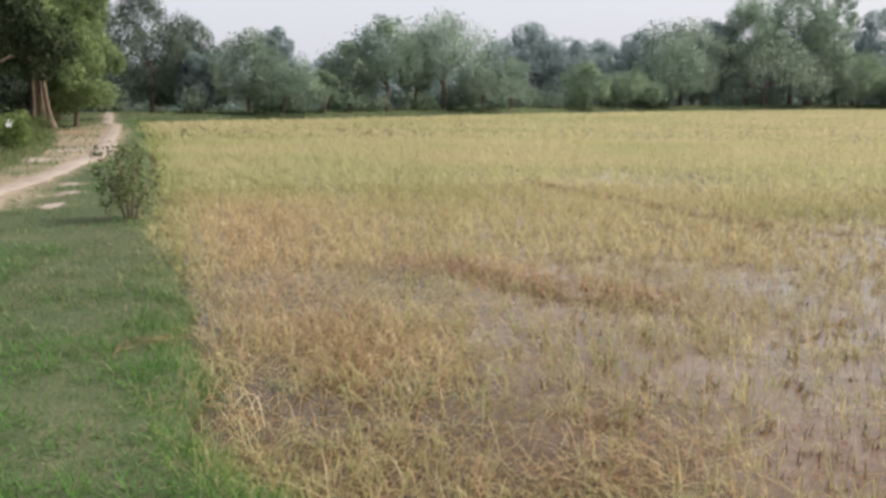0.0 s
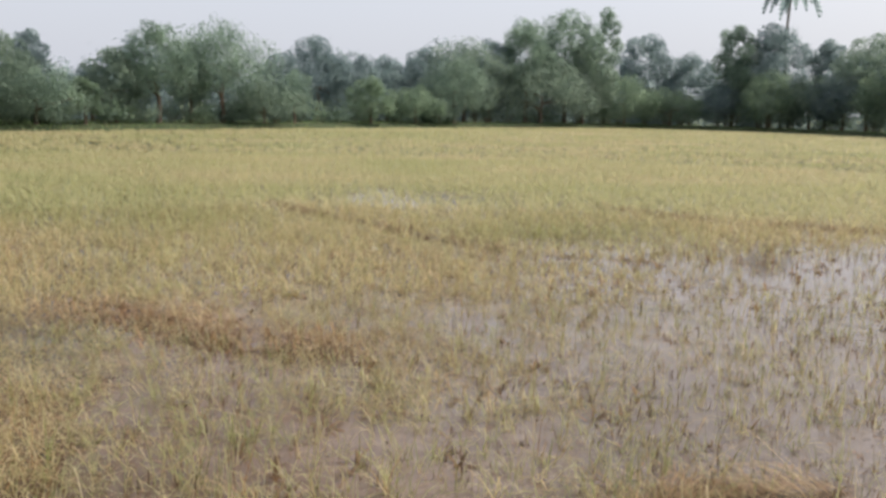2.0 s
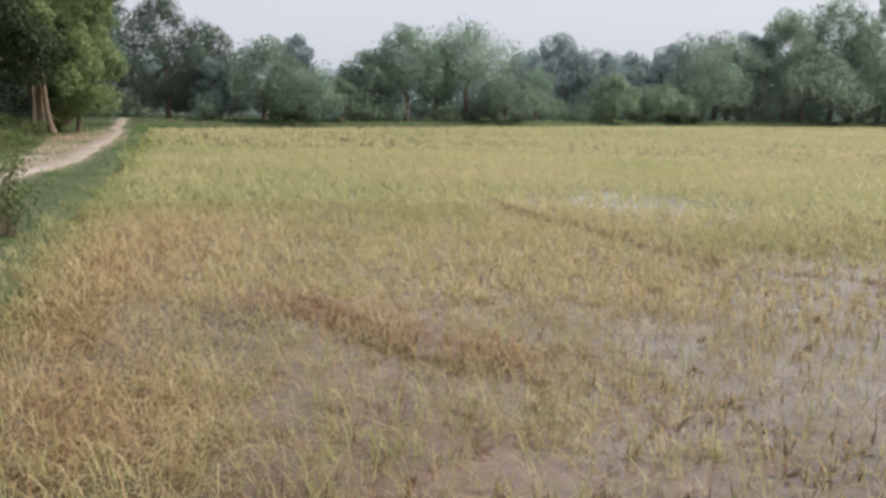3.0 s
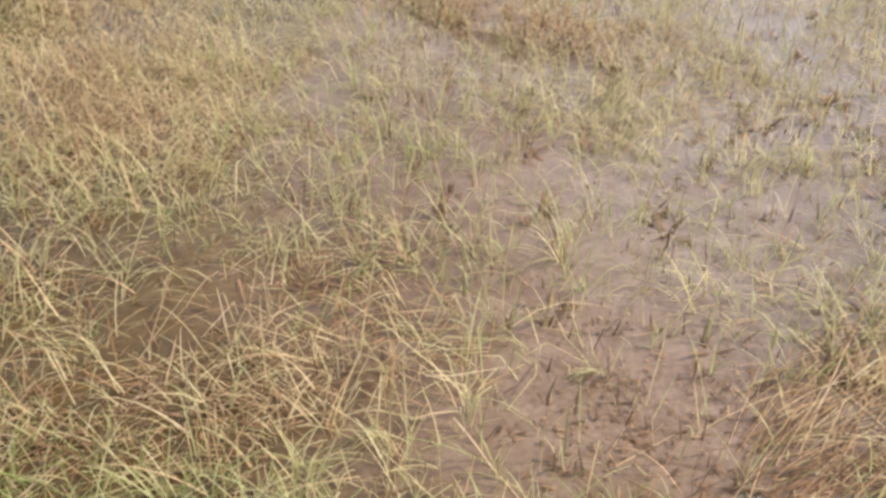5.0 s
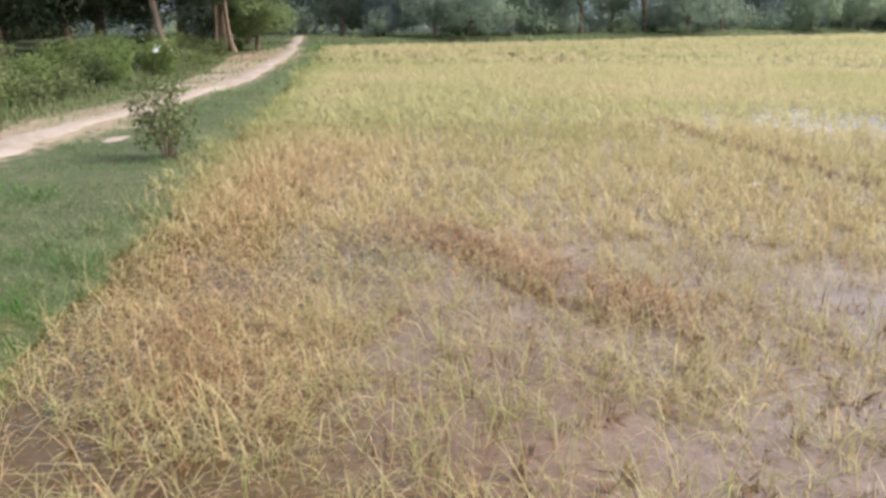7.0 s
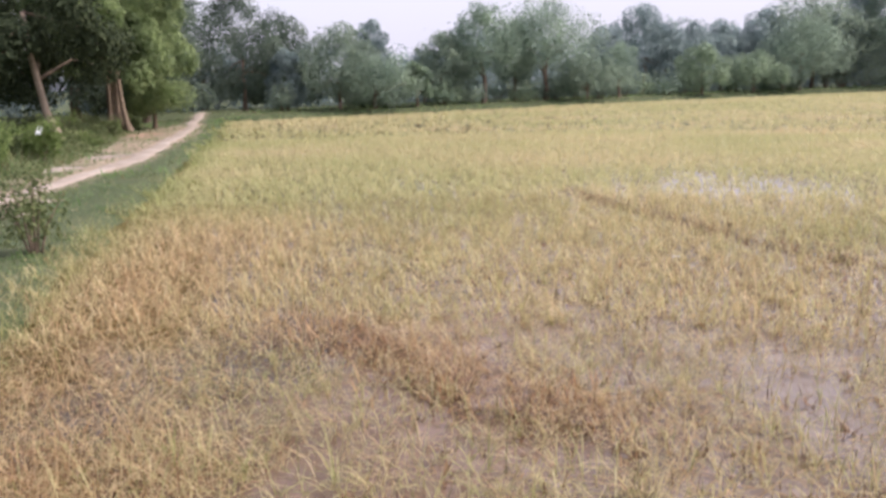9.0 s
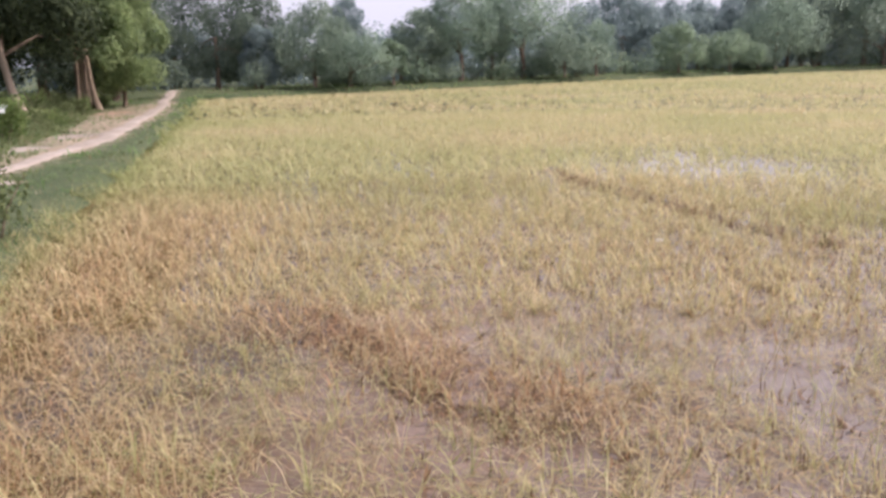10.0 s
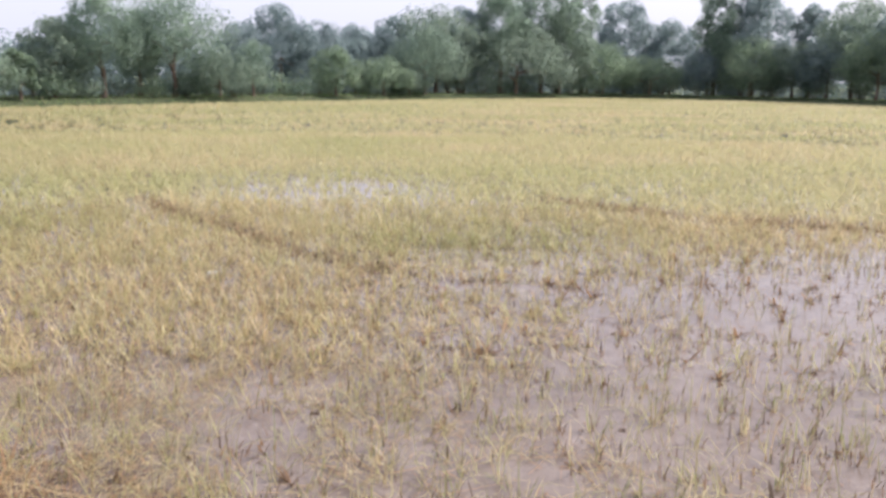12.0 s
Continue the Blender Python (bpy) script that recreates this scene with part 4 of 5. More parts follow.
x, y = scatter(-3.5, 7.5, 2.2, 8.5, 150, rng)
crop("rice_crop", x, y, 2, 6, 0.25, 0.0038, 5, "sparse yellow-green and straw-coloured rice standing in muddy water", ring(0, 6.5))
x, y = scatter(-3.5, 7.5, 2.2, 8.5, 2150, rng)
fallen_straw("fallen_straw", x, y, 12, 0.24, 0.0031, "tangle of dry rice stalks lying over the muddy water", ring(0, 6.5))
x, y = scatter(-7, 14, 3, 14, 195, rng)
crop("rice_crop", x, y, 3, 8, 0.22, 0.0072, 2, "yellowing rice thinning out over the water", ring(6.5, 12.5))
x, y = scatter(-7, 14, 3, 14, 360, rng)
fallen_straw("fallen_straw", x, y, 13, 0.24, 0.007, "dry rice stalks fallen between the standing plants", ring(6.5, 12.5))
x, y = scatter(-13, 30, 3, 27, 112, rng)
crop("rice_crop", x, y, 4, 6, 0.22, 0.021, 1, "dense yellow-green rice further out", ring(12.5, 26), 0.9, 1.15, 0.01, mat=RICE_FAR_HAZED)
x, y = scatter(-16, 58, 3, 76, 20, rng)
crop("rice_crop", x, y, 5, 6, 0.24, 0.052, 1, "dense yellow rice in the far part of the paddy", ring(26, 95), 1.0, 1.1, 0.0, 0.8, mat=RICE_FAR_HAZED)


def long_straw(name, x, y, seed, label):
    """Long bright stalks that arch over the dense golden corner."""
    rng = np.random.default_rng(seed)
    gold = np.clip(blob(x, y, -1.1, 4.9, 1.0, 2.2, 0.38) - 0.75 * blob(x, y, -0.3, 3.65, 0.65, 0.42, -0.2) + 0.3 * blob(x, y, 0.3, 3.2, 0.9, 0.6), 0, 1) * (field_distance(x, y) > 0.05)
    ok = rng.random(len(x)) < gold
    x, y = x[ok], y[ok]
    n = len(x)
    a = rng.normal(size=n) * 1.1 + 6.3 * value_noise(x, y, 0.8, 44)
    v, s, i, dd = blades(np.stack([x, y, rng.random(n) * 0.05], 1), np.stack([np.cos(a), np.sin(a), rng.uniform(0.2, 1.2, n)], 1), rng.uniform(0.22, 0.46, n), rng.uniform(0.003, 0.006, n), rng.uniform(0.8, 2.6, n), np.clip(0.62 + 0.24 * blob(x, y, 0.1, 3.4, 0.8, 0.6) + rng.normal(size=n) * 0.13, 0.1, 0.9), 5)
    v[:, 2] = np.maximum(v[:, 2], 0.004)
    tagged(new(name, mesh_of_faces(name, v, s, i, RICE, dd)), label, "straw", kind="stuff")


x, y = scatter(-2.8, 1.8, 2.5, 8.0, 130, rng)
long_straw("long_straw", x, y, 16, "long golden rice stalks arching over the thick corner of the paddy")


def broken_straw(name, box, density, seed, label):
    """Stalks snapped at mid-length: one half stands, the other hangs or lies from the break."""
    rng = np.random.default_rng(seed)
    x, y = scatter(*box, density, rng)
    _, lying, dry, _ = crop_state(x, y)
    ok = rng.random(len(x)) < lying * smooth(0.25, 0.6, value_noise(x, y, 0.3, seed))
    x, y, dry = x[ok], y[ok], dry[ok]
    n = len(x)
    a, b = rng.random(n) * 6.28, rng.normal(size=n) * 0.9
    rise, l1, l2 = rng.uniform(0.25, 1.45, n), rng.uniform(0.05, 0.17, n), rng.uniform(0.08, 0.22, n)
    w = rng.uniform(0.0022, 0.0062, n)
    d = np.clip(dry + 0.12 + rng.normal(size=n) * 0.15, 0.05, 0.9)
    foot = np.stack([x, y, np.full(n, -0.01)], 1)
    knee = foot + np.stack([np.cos(a) * np.cos(rise) * l1, np.sin(a) * np.cos(rise) * l1, np.sin(rise) * l1], 1)
    fall = np.minimum(rng.uniform(-1.0, 0.35, n), 0.5)
    tip = knee + np.stack([np.cos(a + b) * np.cos(fall) * l2, np.sin(a + b) * np.cos(fall) * l2, np.sin(fall) * l2], 1)
    tip[:, 2] = np.maximum(tip[:, 2], 0.004)
    across = np.stack([-np.sin(a), np.cos(a), np.zeros(n)], 1) * (w / 2)[:, None]
    v = np.stack([foot - across, foot + across, knee - across, knee + across, tip - across * 0.5, tip + across * 0.5], 1).reshape(-1, 3)
    index = (np.arange(n)[:, None] * 6 + np.array([0, 1, 3, 2, 2, 3, 5, 4])[None]).ravel()
    tagged(new(name, mesh_of_faces(name, v, np.full(2 * n, 4), index, RICE, np.repeat(d, 6))), label, "straw", kind="stuff")


def matted_straw(name, box, density, seed, label):
    """Sodden bits of straw pressed into the mud, half under water."""
    rng = np.random.default_rng(seed)
    x, y = scatter(*box, density, rng)
    _, lying, _, _ = crop_state(x, y)
    ok = rng.random(len(x)) < np.clip(1.5 * lying, 0.12, 1) * (0.3 + 0.7 * smooth(0.35, 0.7, value_noise(x, y, 0.22, seed))) * (field_distance(x, y) > -0.05)
    x, y = x[ok], y[ok]
    n = len(x)
    a = rng.normal(size=n) * 1.0 + 6.3 * value_noise(x, y, 0.4, seed + 1)
    v, s, i, dd = blades(np.stack([x, y, rng.uniform(-0.002, 0.012, n)], 1), np.stack([np.cos(a), np.sin(a), rng.uniform(-0.05, 0.25, n)], 1), rng.uniform(0.03, 0.15, n), rng.uniform(0.0014, 0.0034, n), rng.uniform(-0.3, 0.7, n), np.clip(rng.normal(size=n) * 0.1 + 0.76, 0.4, 0.97), 3)
    v[:, 2] = np.clip(v[:, 2], 0.001, 0.03)
    tagged(new(name, mesh_of_faces(name, v, s, i, RICE, dd)), label, "straw", kind="stuff")


matted_straw("matted_straw", (-1.5, 2.6, 2.5, 4.9), 1100, 46, "sodden brown straw pressed into the mud")
broken_straw("broken_straw", (-1.6, 3.0, 2.5, 5.2), 620, 18, "snapped rice stalks hanging over the muddy water")


def stubble(name, x, y, seed, width, label, keep):
    """Single upright stalks standing apart in open water, with dark rotten stubs between them."""
    rng = np.random.default_rng(seed)
    _, _, dry, _ = crop_state(x, y)
    wet = smooth(-0.2, 2.2, x - 0.16 * (y - 5)) * (1 - smooth(11, 14, y)) * (field_distance(x, y) > 0.15)
    ok = (rng.random(len(x)) < wet * (0.25 + 0.75 * value_noise(x, y, 0.8, 95))) & keep(x, y) & in_view(x, y)
    x, y, dry = x[ok], y[ok], dry[ok]
    m, per = len(x), 5
    n = m * per
    x, y, dry = np.repeat(x, per) + rng.normal(size=n) * 0.014, np.repeat(y, per) + rng.normal(size=n) * 0.014, np.repeat(dry, per)
    rotten = np.repeat(rng.random(m) < 0.2, per)
    a = rng.random(n) * 2 * np.pi
    stub = (rng.random(n) < 0.36) | rotten
    ln = np.where(stub, rng.uniform(0.03, 0.12, n) * np.where(rotten, 0.6, 1.0), rng.uniform(0.06, 0.2, n) * np.repeat(rng.uniform(0.6, 1.4, m), per))
    d = np.where(stub, rng.uniform(0.93, 1.0, n), np.clip(dry - 0.02 + rng.normal(size=n) * 0.13 + np.repeat(rng.normal(size=m) * 0.1, per), 0, 0.9))
    steep = np.where(rotten, rng.uniform(0.2, 1.2, n), rng.uniform(1.0, 1.57, n))
    v, s, i, dd = blades(np.stack([x, y, np.full(n, -0.02)], 1), np.stack([np.cos(a), np.sin(a), steep], 1), ln, width * rng.uniform(0.7, 1.4, n) * np.where(stub, 1.7, 1.0), rng.uniform(0, 0.9, n) * (rng.random(n) < 0.6), d, 3)
    dd = dd.reshape(n, -1).copy()
    dd[:, :2] = np.maximum(dd[:, :2], np.repeat(rng.uniform(0.55, 1.0, m), per)[:, None])      # wet, rotten feet
    v[:, 2] = np.maximum(v[:, 2], -0.02)
    tagged(new(name, mesh_of_faces(name, v, s, i, RICE, dd.ravel())), label, "rice", kind="stuff")


x, y = scatter(-2, 9, 2.6, 9, 165, rng)
stubble("rice_stubble", x, y, 14, 0.004, "small upright rice tufts with dark rotten feet in open water", ring(0, 6.5))
x, y = scatter(-2, 16, 3, 15, 108, rng)
stubble("rice_stubble", x, y, 15, 0.0048, "small upright rice tufts in open water", ring(6.5, 14))


def row_of_rice(name, line, width, density, length, dryness, seed, label, gaps=0.48):
    """Withered plants in a row along a sunken line in the paddy."""
    rng = np.random.default_rng(seed)
    roots = []
    for (ax, ay), (bx, by) in zip(line, line[1:]):
        n = int(math.dist((ax, ay), (bx, by)) * density)
        t = rng.random(n)
        w = rng.normal(size=n) * width
        ln = math.dist((ax, ay), (bx, by))
        roots.append(np.stack([ax + (bx - ax) * t - (by - ay) / ln * w, ay + (by - ay) * t + (bx - ax) / ln * w, np.full(n, -0.01)], 1))
    p = np.concatenate(roots)
    p = p[value_noise(p[:, 0], p[:, 1], 0.36, seed) > gaps]
    n = len(p)
    a = rng.random(n) * 2 * np.pi
    v, s, i, dd = blades(p, np.stack([np.cos(a), np.sin(a), rng.uniform(0.2, 1.4, n)], 1), length * rng.uniform(0.4, 1.2, n), rng.uniform(0.006, 0.013, n), rng.uniform(0.2, 1.6, n), np.clip(dryness + rng.normal(size=n) * 0.09, 0, 1), 2)
    tagged(new(name, mesh_of_faces(name, v, s, i, RICE, dd)), label, "rice", kind="stuff")


row_of_rice("withered_row", [(x - 0.03, y - 0.08) for x, y in RIDGE[:5]], 0.09, 560, 0.14, 0.96, 81, "dark withered rice along a sunken furrow", 0.3)
row_of_rice("withered_row", [(x - 0.03, y - 0.08) for x, y in RIDGE[4:]], 0.06, 230, 0.08, 0.96, 80, "dark rotten stubs at the end of the furrow")
row_of_rice("withered_row", [(x + 0.1, y + 0.3) for x, y in RIDGE[:5]], 0.32, 130, 0.24, 0.5, 82, "russet dry rice behind the furrow")
row_of_rice("withered_row", RIDGE_2, 0.09, 620, 0.17, 0.96, 83, "dark withered rice along a second furrow", 0.3)
row_of_rice("withered_row", [(2.75, 9.1), (3.3, 8.95), (3.7, 8.9)], 0.05, 160, 0.08, 0.95, 84, "dark rotten stubs in a short row over the water")
row_of_rice("withered_row", WITHERED, 0.22, 900, 0.16, 0.855, 85, "russet heap of withered flattened rice")
row_of_rice("withered_row", [(x - 0.1, y - 0.17) for x, y in WITHERED[1:]], 0.1, 1100, 0.1, 0.97, 86, "dark rotten stalks under the withered rice")
row_of_rice("withered_row", [(2.15, 6.2), (2.75, 6.12)], 0.05, 240, 0.09, 0.88, 87, "brown rotten stalks over the water")
row_of_rice("withered_row", [(6.5, 33.0), (14.0, 37.0), (22.0, 39.0)], 0.5, 80, 0.26, 0.66, 88, "faint brown line across the far rice", 0.3)
row_of_rice("withered_row", [(10.0, 26.0), (17.0, 27.5), (24.0, 27.0)], 0.4, 80, 0.26, 0.66, 89, "faint brown line across the far rice", 0.3)


def turf(name, x, y, seed, length, width, label, dryness, mat=TURF):
    rng = np.random.default_rng(seed)
    d0 = field_distance(x, y)
    ok = (d0 < 0.12) & ~((x > 0.3) & (d0 > -0.2)) & (along(x, y, [(-3.2, 4.0), (-4.6, 7.0), (-5.6, 9.2), (-6.2, 11.0), (-6.5, 12.8), (-7.0, 15.0), (-7.9, 18.8), (-9.3, 22.5), (-12.7, 31.6), (-16.4, 41.0)]) > 0.3)
    x, y, d0 = x[ok], y[ok], d0[ok]
    n = len(x)
    a = rng.random(n) * 2 * np.pi
    way = np.stack([np.cos(a), np.sin(a), rng.uniform(0.3, 1.3, n)], 1)
    tall = 1 + 0.5 * np.exp(-((d0 + 0.05) / 0.16) ** 2)
    patchy = 0.5 * value_noise(x, y, 0.6, 31) + 0.7 * value_noise(x, y, 0.17, 33) ** 2
    ln = length * (0.4 + rng.random(n)) * tall * (0.25 + 1.7 * patchy)
    d = np.clip(dryness + 0.3 * smooth(3.4, 5.6, y) * (dryness < 0.2) + 0.5 * (value_noise(x, y, 1.4, 32) - 0.5) + rng.normal(size=n) * 0.13 - 0.4 * (patchy - 0.4) + 0.7 * (rng.random(n) < 0.06), 0, 1)
    root = np.stack([x, y, ground_height(x, y) - 0.01], 1)
    v, s, i, dd = blades(root, way, ln, width * (0.6 + 0.8 * rng.random(n)), rng.uniform(0.1, 1.2, n), d, 2)
    tagged(new(name, mesh_of_faces(name, v, s, i, mat, dd)), label, "grass", kind="stuff")


x, y = scatter(-5.5, 4.5, 0.8, 8.4, 2900, rng)
stay = rng.random(len(x)) < smooth(8.4, 5.6, y) * smooth(0.8, 2.2, y) * smooth(-5.5, -4.2, x) * smooth(4.5, 3.3, x)
x, y = x[stay], y[stay]
turf("grass", x, y, 8, 0.075, 0.0058, "short green turf on the bank of the paddy", 0.08)
x, y = scatter(-9, -1, 5.6, 16, 850, rng)
turf("grass", x, y, 9, 0.055, 0.009, "short green turf between footpath and paddy", 0.48)
x, y = scatter(-17, -4, 15, 42, 90, rng)
turf("grass", x, y, 10, 0.10, 0.025, "green grass verge beside the footpath", 0.4)
x, y = scatter(-15, 58, 38, 84, 22, rng)
stay = (field_distance(x, y) > -7) & (field_distance(x, y) < 0.1)
turf("grass", x[stay], y[stay], 17, 0.2, 0.06, "light green grass on the far bank, painted as sunlit", 0.3, BANK_GRASS_LIT)

# straw pulled up on the mud at the near edge of the paddy
def straw_heap(name, cx, cy, rx, ry, high, count, toward, seed, label, ground=0.0):
    rng = np.random.default_rng(seed)
    u = rng.normal(size=(count, 2)) * 0.45
    r2 = (u ** 2).sum(1)
    px, py = cx + u[:, 0] * rx, cy + u[:, 1] * ry
    pz = high * np.exp(-r2 * 2.5) * rng.random(count)
    a = toward + rng.normal(size=count) * 0.42
    way = np.stack([np.cos(a), np.sin(a), rng.uniform(-0.05, 0.7, count)], 1)
    d = np.clip(0.9 - 0.3 * pz / high + rng.normal(size=count) * 0.13, 0.3, 0.97)      # pale on top, darker brown below
    v, s, i, dd = blades(np.stack([px, py, pz], 1), way, rng.uniform(0.14, 0.42, count), rng.uniform(0.002, 0.0045, count), rng.uniform(0.3, 1.6, count), d, 5)
    v[:, 2] = np.maximum(v[:, 2], 0.004) + ground
    tagged(new(name, mesh_of_faces(name, v, s, i, RICE, dd)), label, "straw", kind="stuff")


straw_heap("straw_heap", 2.14, 3.08, 0.16, 0.2, 0.05, 120, 0.8, 51, "swath of pulled-up rice straw lying over the wet mud")
straw_heap("straw_heap", 2.4, 3.28, 0.2, 0.18, 0.07, 210, 0.85, 52, "heap of pulled-up rice straw lying on the wet mud")
straw_heap("straw_heap", 2.68, 3.42, 0.24, 0.16, 0.08, 220, 0.8, 56, "heap of pulled-up rice straw lying on the wet mud")
straw_heap("straw_heap", 3.15, 3.38, 0.4, 0.2, 0.13, 300, 2.2, 54, "heap of pulled-up rice straw lying on the wet mud")
straw_heap("straw_heap", 2.45, 2.84, 0.6, 0.24, 0.045, 700, 0.35, 53, "loose rice straw trodden into the wet mud")


straw_heap("straw_heap", -1.72, 4.42, 0.16, 0.1, 0.03, 46, 0.3, 57, "wisp of golden straw spilled over the turf", 0.13)
straw_heap("straw_heap", -1.8, 4.2, 0.05, 0.14, 0.03, 22, 1.5, 58, "wisp of golden straw spilled over the turf", 0.13)

# longer blades along the near edge of the paddy, and green tufts that spill over its rim
def rim(name, box, density, spread, length, width, dryness, seed, label, mat):
    rng = np.random.default_rng(seed)
    x, y = scatter(*box, density, rng)
    d0 = field_distance(x, y)
    ok = rng.random(len(x)) < np.exp(-((d0 - spread[0]) / spread[1]) ** 2) * smooth(0.4 - 0.3 * (length > 0.2), 0.75 - 0.25 * (length > 0.2), value_noise(x, y, 0.4, seed + 1)) * (0.4 + 0.6 * value_noise(x, y, 1.1, seed + 2))
    x, y = x[ok], y[ok]
    x, y = np.repeat(x, 6) + rng.normal(size=6 * len(x)) * 0.022, np.repeat(y, 6) + rng.normal(size=6 * len(y)) * 0.022
    n = len(x)
    a = rng.random(n) * 2 * np.pi
    v, s, i, dd = blades(np.stack([x, y, np.maximum(ground_height(x, y), 0) - 0.01], 1), np.stack([np.cos(a), np.sin(a), rng.uniform(0.6, 1.5, n)], 1), length * rng.uniform(0.4, 1.4, n), width * rng.uniform(0.6, 1.4, n), rng.uniform(0.4, 2.8, n), np.clip(dryness - 0.25 * smooth(1.1, 0.2, x) * (length > 0.2) + rng.normal(size=n) * 0.2, 0, 0.85), 5)
    tagged(new(name, mesh_of_faces(name, v, s, i, mat, dd)), label, "grass", kind="stuff")


rim("edge_grass", (-1.3, 1.95, 2.1, 3.2), 420, (0.04, 0.24), 0.21, 0.0034, 0.3, 61, "long arching green and yellow blades along the paddy's near edge", RICE)
rim("edge_grass", (0.1, 1.75, 2.25, 2.9), 520, (0.06, 0.16), 0.205, 0.003, 0.34, 62, "green blades standing close together at the paddy's near edge", RICE)
rim("rim_grass", (-4.5, 0.3, 2.3, 12.0), 170, (-0.1, 0.26), 0.10, 0.005, 0.3, 63, "bright green grass tufts spilling over the rim of the paddy", TURF)
rim("rim_grass", (-5.0, 0.2, 2.4, 13.0), 200, (0.0, 0.17), 0.13, 0.005, 0.2, 65, "yellow-green blades along the rim of the paddy", RICE)


def debris(name, box, density, seed, label, long=0.055):
    """Short rotten bits of stalk and root lying in the shallow water, thicker in drifts."""
    rng = np.random.default_rng(seed)
    x, y = scatter(*box, density, rng)
    ok = (rng.random(len(x)) < smooth(0.35, 0.75, value_noise(x, y, 0.5, seed)) * (0.25 + 0.75 * smooth(0.3, 0.7, value_noise(x, y, 0.12, seed + 1)))) & (field_distance(x, y) > 0.1) & in_view(x, y)
    x, y = x[ok], y[ok]
    n = len(x)
    a = rng.random(n) * 2 * np.pi
    v, s, i, dd = blades(np.stack([x, y, rng.uniform(0.002, 0.012, n)], 1), np.stack([np.cos(a), np.sin(a), rng.uniform(-0.05, 0.5, n)], 1), rng.uniform(0.22, 1.0, n) * long, rng.uniform(0.004, 0.011, n), rng.uniform(0, 0.5, n), rng.uniform(0.84, 1.0, n), 3)
    v[:, 2] = np.maximum(v[:, 2], 0.002)
    tagged(new(name, mesh_of_faces(name, v, s, i, RICE, dd)), label, "debris", kind="stuff")


debris("debris", (-1.0, 9.5, 2.6, 9.0), 420, 66, "rotten brown bits of stalk in the shallow water")
debris("debris", (1.58, 2.15, 2.86, 3.28), 5200, 68, "grey crumbs of mud breaking the shallow water", 0.016)
debris("debris", (1.5, 3.2, 2.55, 3.5), 1300, 67, "crumbs of dark mud and rotten stalk on the wet mud", 0.022)


def mud_mound(name, cx, cy, rx, ry, high, seed, label, mat, rough=0.6):
    n = 26
    verts, faces = [], []
    for j in range(n + 1):
        for i in range(n + 1):
            u, v = i / n * 2 - 1, j / n * 2 - 1
            r = min(1.0, math.hypot(u, v))
            b = noise.fractal((u * 3 + seed, v * 3, seed), 1.0, 2.0, 4)
            verts.append((cx + u * rx * (1 + 0.15 * b), cy + v * ry * (1 + 0.15 * b), -0.05 + (high + 0.05) * (1 - r * r) * (0.8 + rough * b)))
    for j in range(n):
        for i in range(n):
            a = j * (n + 1) + i
            faces.append((a, a + 1, a + n + 2, a + n + 1))
    tagged(new(name, mesh_from(name, verts, faces, mat, True)), label, "mud")


mud_mound("mud_mound", 2.42, 2.78, 0.75, 0.36, 0.035, 3, "low mound of glistening wet mud at the paddy's edge", MUD)
mud_mound("mud_mound", 3.0, 3.25, 0.7, 0.38, 0.06, 4, "low mound of lumpy brown mud under pulled-up straw", WET_EARTH)
CLODS = [(2.0, 2.76, 0.105, 0.06), (2.13, 2.64, 0.06, 0.04), (2.21, 4.8, 0.04, 0.022), (2.88, 6.52, 0.04, 0.025), (2.43, 4.08, 0.03, 0.018), (2.25, 4.17, 0.03, 0.016), (2.67, 3.79, 0.035, 0.02),
         (4.26, 6.0, 0.045, 0.02), (3.88, 5.05, 0.035, 0.02), (0.72, 8.73, 0.045, 0.035), (2.29, 6.16, 0.06, 0.02), (1.1, 4.6, 0.03, 0.015), (3.3, 7.0, 0.04, 0.02), (4.9, 7.4, 0.05, 0.02)]
for k, (cx, cy, r, h) in enumerate(CLODS):
    mud_mound("mud_clod", cx, cy, r, r * 0.7, h, 8 + k, "brown clod of mud and roots standing out of the water", CLOD, 0.4)


def rooted(v, s, i, dd, n):
    """Ties the feet of n blades together under water, so that a tuft is one piece."""
    k = len(v) // n
    first = np.arange(n) * k
    tie = np.stack([first, first + 1, np.roll(first, -1)], 1).ravel()
    return v, np.concatenate([s, np.full(n, 3)]), np.concatenate([i, tie]), dd


# single tufts at the near edge, each standing by itself
def rice_plant_mesh(seed, dryness):
    rng = np.random.default_rng(seed)
    n = 9
    a = rng.random(n) * 2 * np.pi
    v, s, i, dd = blades(np.stack([rng.normal(size=n) * 0.012, rng.normal(size=n) * 0.012, np.full(n, -0.015)], 1), np.stack([np.cos(a), np.sin(a), rng.uniform(0.5, 1.5, n)], 1),
                         rng.uniform(0.07, 0.26, n), rng.uniform(0.003, 0.006, n), rng.uniform(0.2, 2.0, n), np.clip(dryness + rng.normal(size=n) * 0.15, 0, 1), 4)
    v, s, i, dd = rooted(v, s, i, dd, n)
    return mesh_of_faces("rice_plant", v, s, i, RICE, dd)


PLANTS = [rice_plant_mesh(900 + k, 0.06 + 0.075 * (k % 8)) for k in range(16)]
rng = np.random.default_rng(71)
made = 0
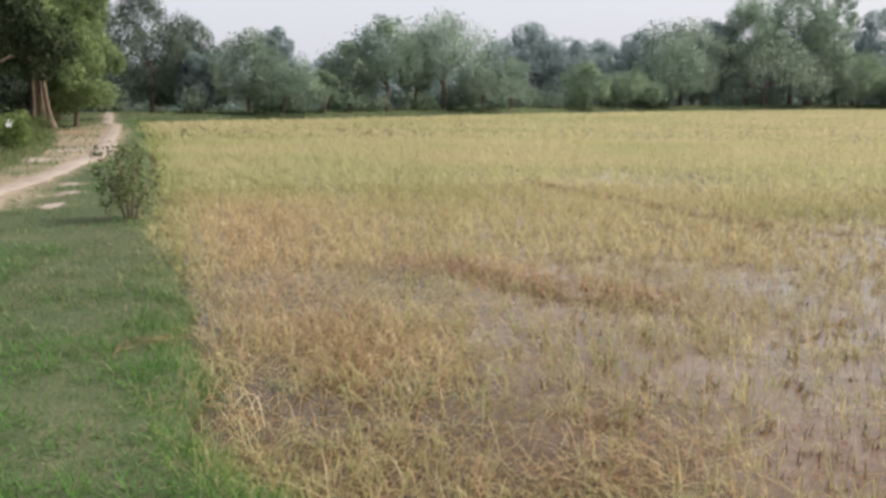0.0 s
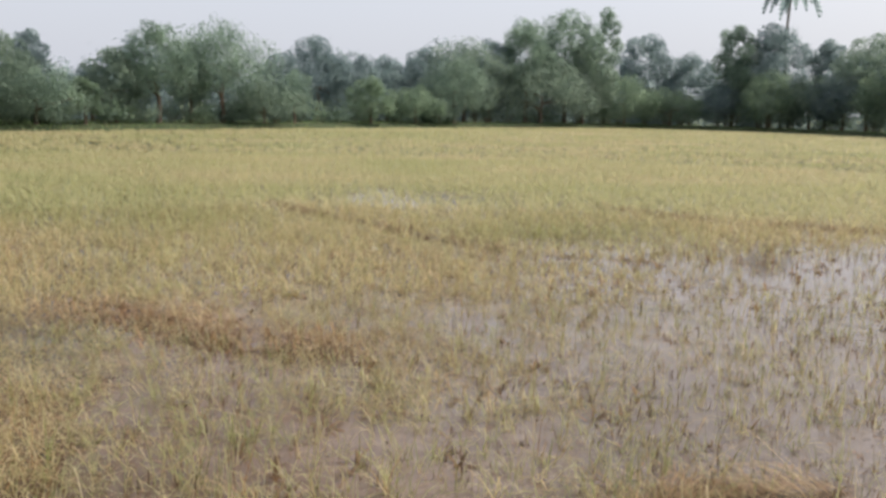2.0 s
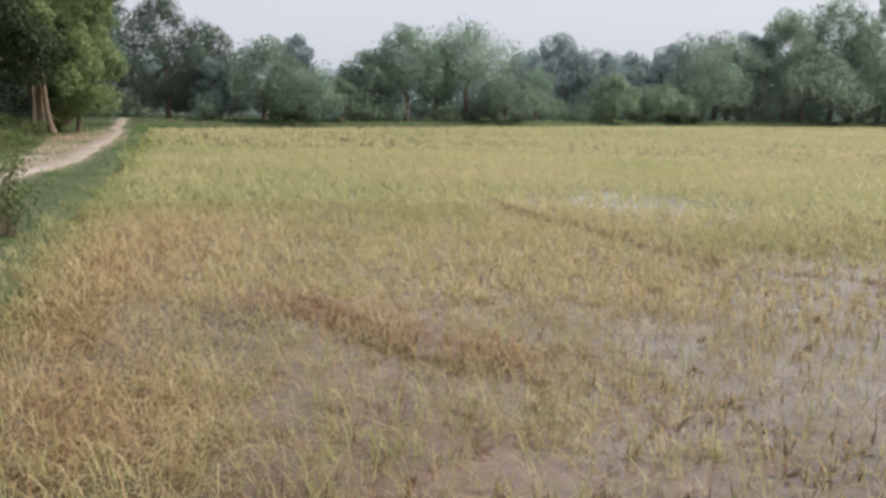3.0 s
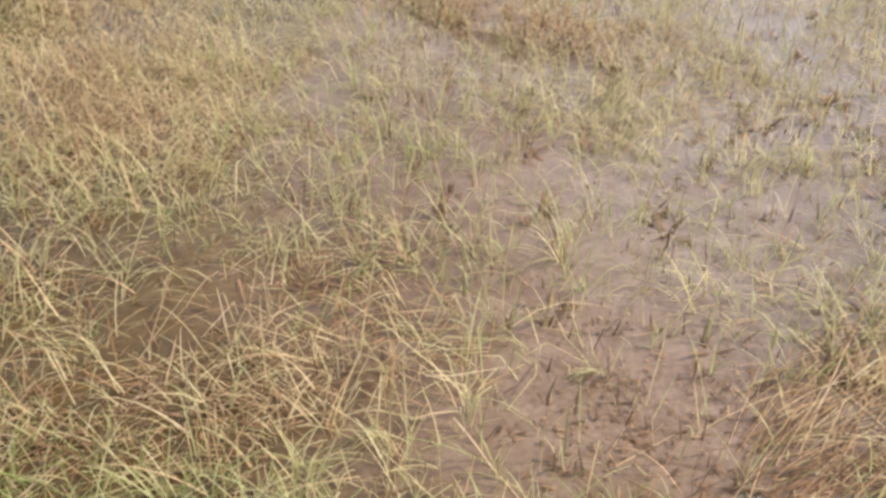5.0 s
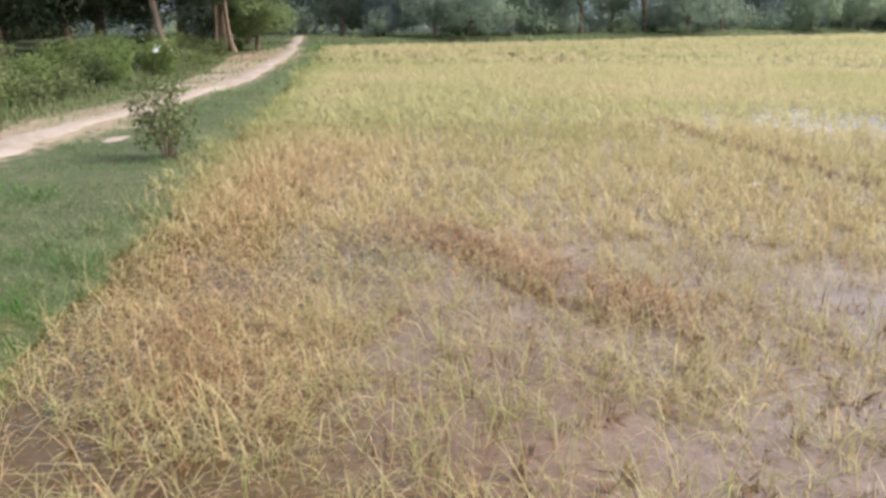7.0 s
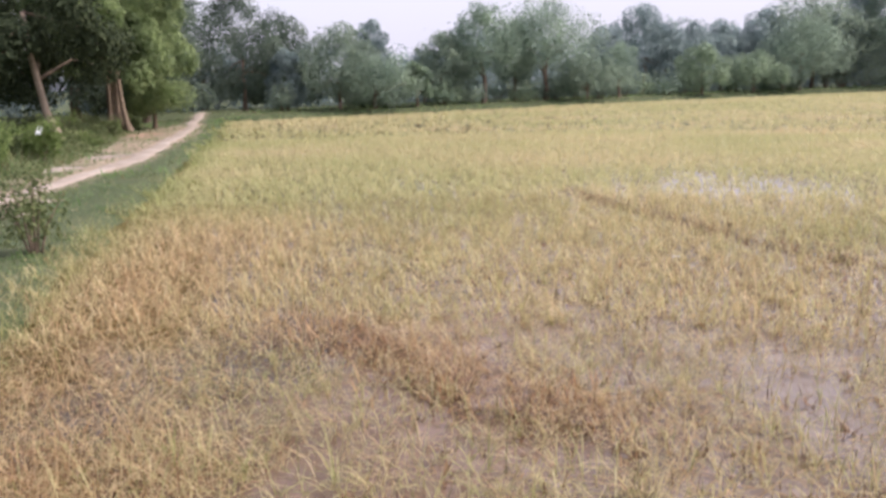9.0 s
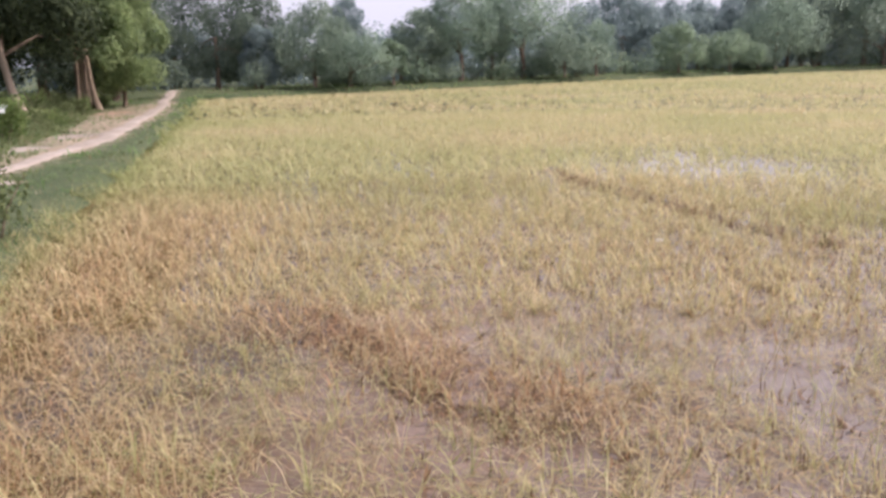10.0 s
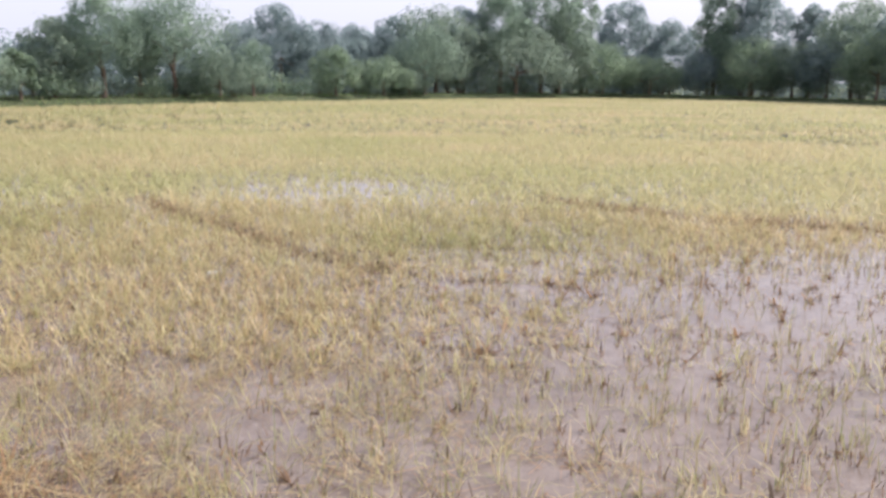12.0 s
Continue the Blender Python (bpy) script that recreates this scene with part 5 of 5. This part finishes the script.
while made < 280:
    x, y = rng.uniform(-0.9, 2.9), rng.uniform(2.6, 5.4)
    if crop_state(np.array([x]), np.array([y]))[0][0] < rng.random() * 0.9:
        continue
    ob = new("rice_plant", PLANTS[int(rng.integers(0, 16))])
    k = 0.75 + 0.5 * rng.random()
    ob.matrix_world = Matrix.LocRotScale((x, y, 0.0), Euler((0, 0, rng.random() * 6.28)), (k, k, k))
    tagged(ob, "thin yellowing rice tuft rooted in muddy water", "rice plant", "rice plants at the near edge of the paddy")
    made += 1

# small clumps of rotten rice left standing in the open water
def rotten_clump_mesh(seed):
    rng = np.random.default_rng(seed)
    n = 16
    a = rng.random(n) * 2 * np.pi
    v, s, i, dd = blades(np.stack([rng.normal(size=n) * 0.009, rng.normal(size=n) * 0.008, np.full(n, -0.01)], 1), np.stack([np.cos(a), np.sin(a), rng.uniform(0.05, 1.2, n)], 1),
                         rng.uniform(0.025, 0.085, n), rng.uniform(0.007, 0.014, n), rng.uniform(0.0, 1.2, n), rng.uniform(0.88, 1.0, n), 3)
    v[:, 2] = np.maximum(v[:, 2], -0.01)
    v, s, i, dd = rooted(v, s, i, dd, n)
    return mesh_of_faces("rotten_clump", v, s, i, RICE, dd)


CLUMPS = [rotten_clump_mesh(950 + k) for k in range(8)]
rng = np.random.default_rng(73)
made = 0
while made < 270:
    x, y = rng.uniform(0.6, 7.5), rng.uniform(3.4, 9.5)
    if value_noise(np.array([x]), np.array([y]), 1.1, 74)[0] < rng.random():
        continue
    ob = new("rotten_clump", CLUMPS[int(rng.integers(0, 8))])
    k = 0.9 + 1.1 * rng.random()
    ob.matrix_world = Matrix.LocRotScale((x, y, 0.0), Euler((0, 0, rng.random() * 6.28)), (k, k, k * 0.8))
    tagged(ob, "dark clump of rotten rice stalks in muddy water", "rice clump", "rotten clumps in the open water")
    made += 1

def litter(x, y, z, wide, long, tilt, label):
    """A crumpled scrap of thin plastic."""
    scrap = bmesh.new()
    bmesh.ops.create_grid(scrap, x_segments=6, y_segments=4, size=0.5)
    for v in scrap.verts:
        v.co = Vector((v.co.x * wide, v.co.y * long, tilt * v.co.y * long + 0.5 * wide * noise.noise(v.co * 4 + Vector((x, 0, 0)))))
    bmesh.ops.solidify(scrap, geom=scrap.faces[:], thickness=0.003)
    me = bpy.data.meshes.new("litter")
    scrap.to_mesh(me)
    scrap.free()
    me.materials.append(WHITE)
    ob = tagged(new("litter", me), label, "litter")
    ob.location = (x, y, z)


litter(2.36, 9.5, 0.035, 0.06, 0.035, 0.0, "small white scrap of plastic caught in the rice")
litter(-9.46, 17.8, 0.82, 0.12, 0.12, 1.2, "white scrap of plastic caught in a bush")

# knee-high weeds between the footpath and the bushes
rng = np.random.default_rng(91)
pieces = []
for (ax, ay), (bx, by) in zip(EDGE, EDGE[1:]):
    n = int(math.dist((ax, ay), (bx, by)) * 1250)
    t, w = rng.random(n), rng.gamma(1.5, 0.75, n) - 0.3
    x, y = ax + (bx - ax) * t - w, ay + (by - ay) * t + 0.35 * w
    a = rng.random(n) * 2 * np.pi
    ln = rng.uniform(0.08, 0.42, n) * (0.5 + value_noise(x, y, 0.8, 92)) * np.clip(0.5 + w, 0.4, 1.3)
    pieces.append(blades(np.stack([x, y, ground_height(x, y) - 0.01], 1), np.stack([np.cos(a), np.sin(a), rng.uniform(0.6, 1.5, n)], 1), ln, rng.uniform(0.008, 0.022, n), rng.uniform(0.2, 1.6, n), np.clip(0.55 + rng.normal(size=n) * 0.22, 0, 0.95), 2))
v, s, i, dd = join(pieces)
tagged(new("weeds", mesh_of_faces("weeds", v, s, i, TURF, dd)), "rank green weeds and grass along the footpath", "weeds", kind="stuff")
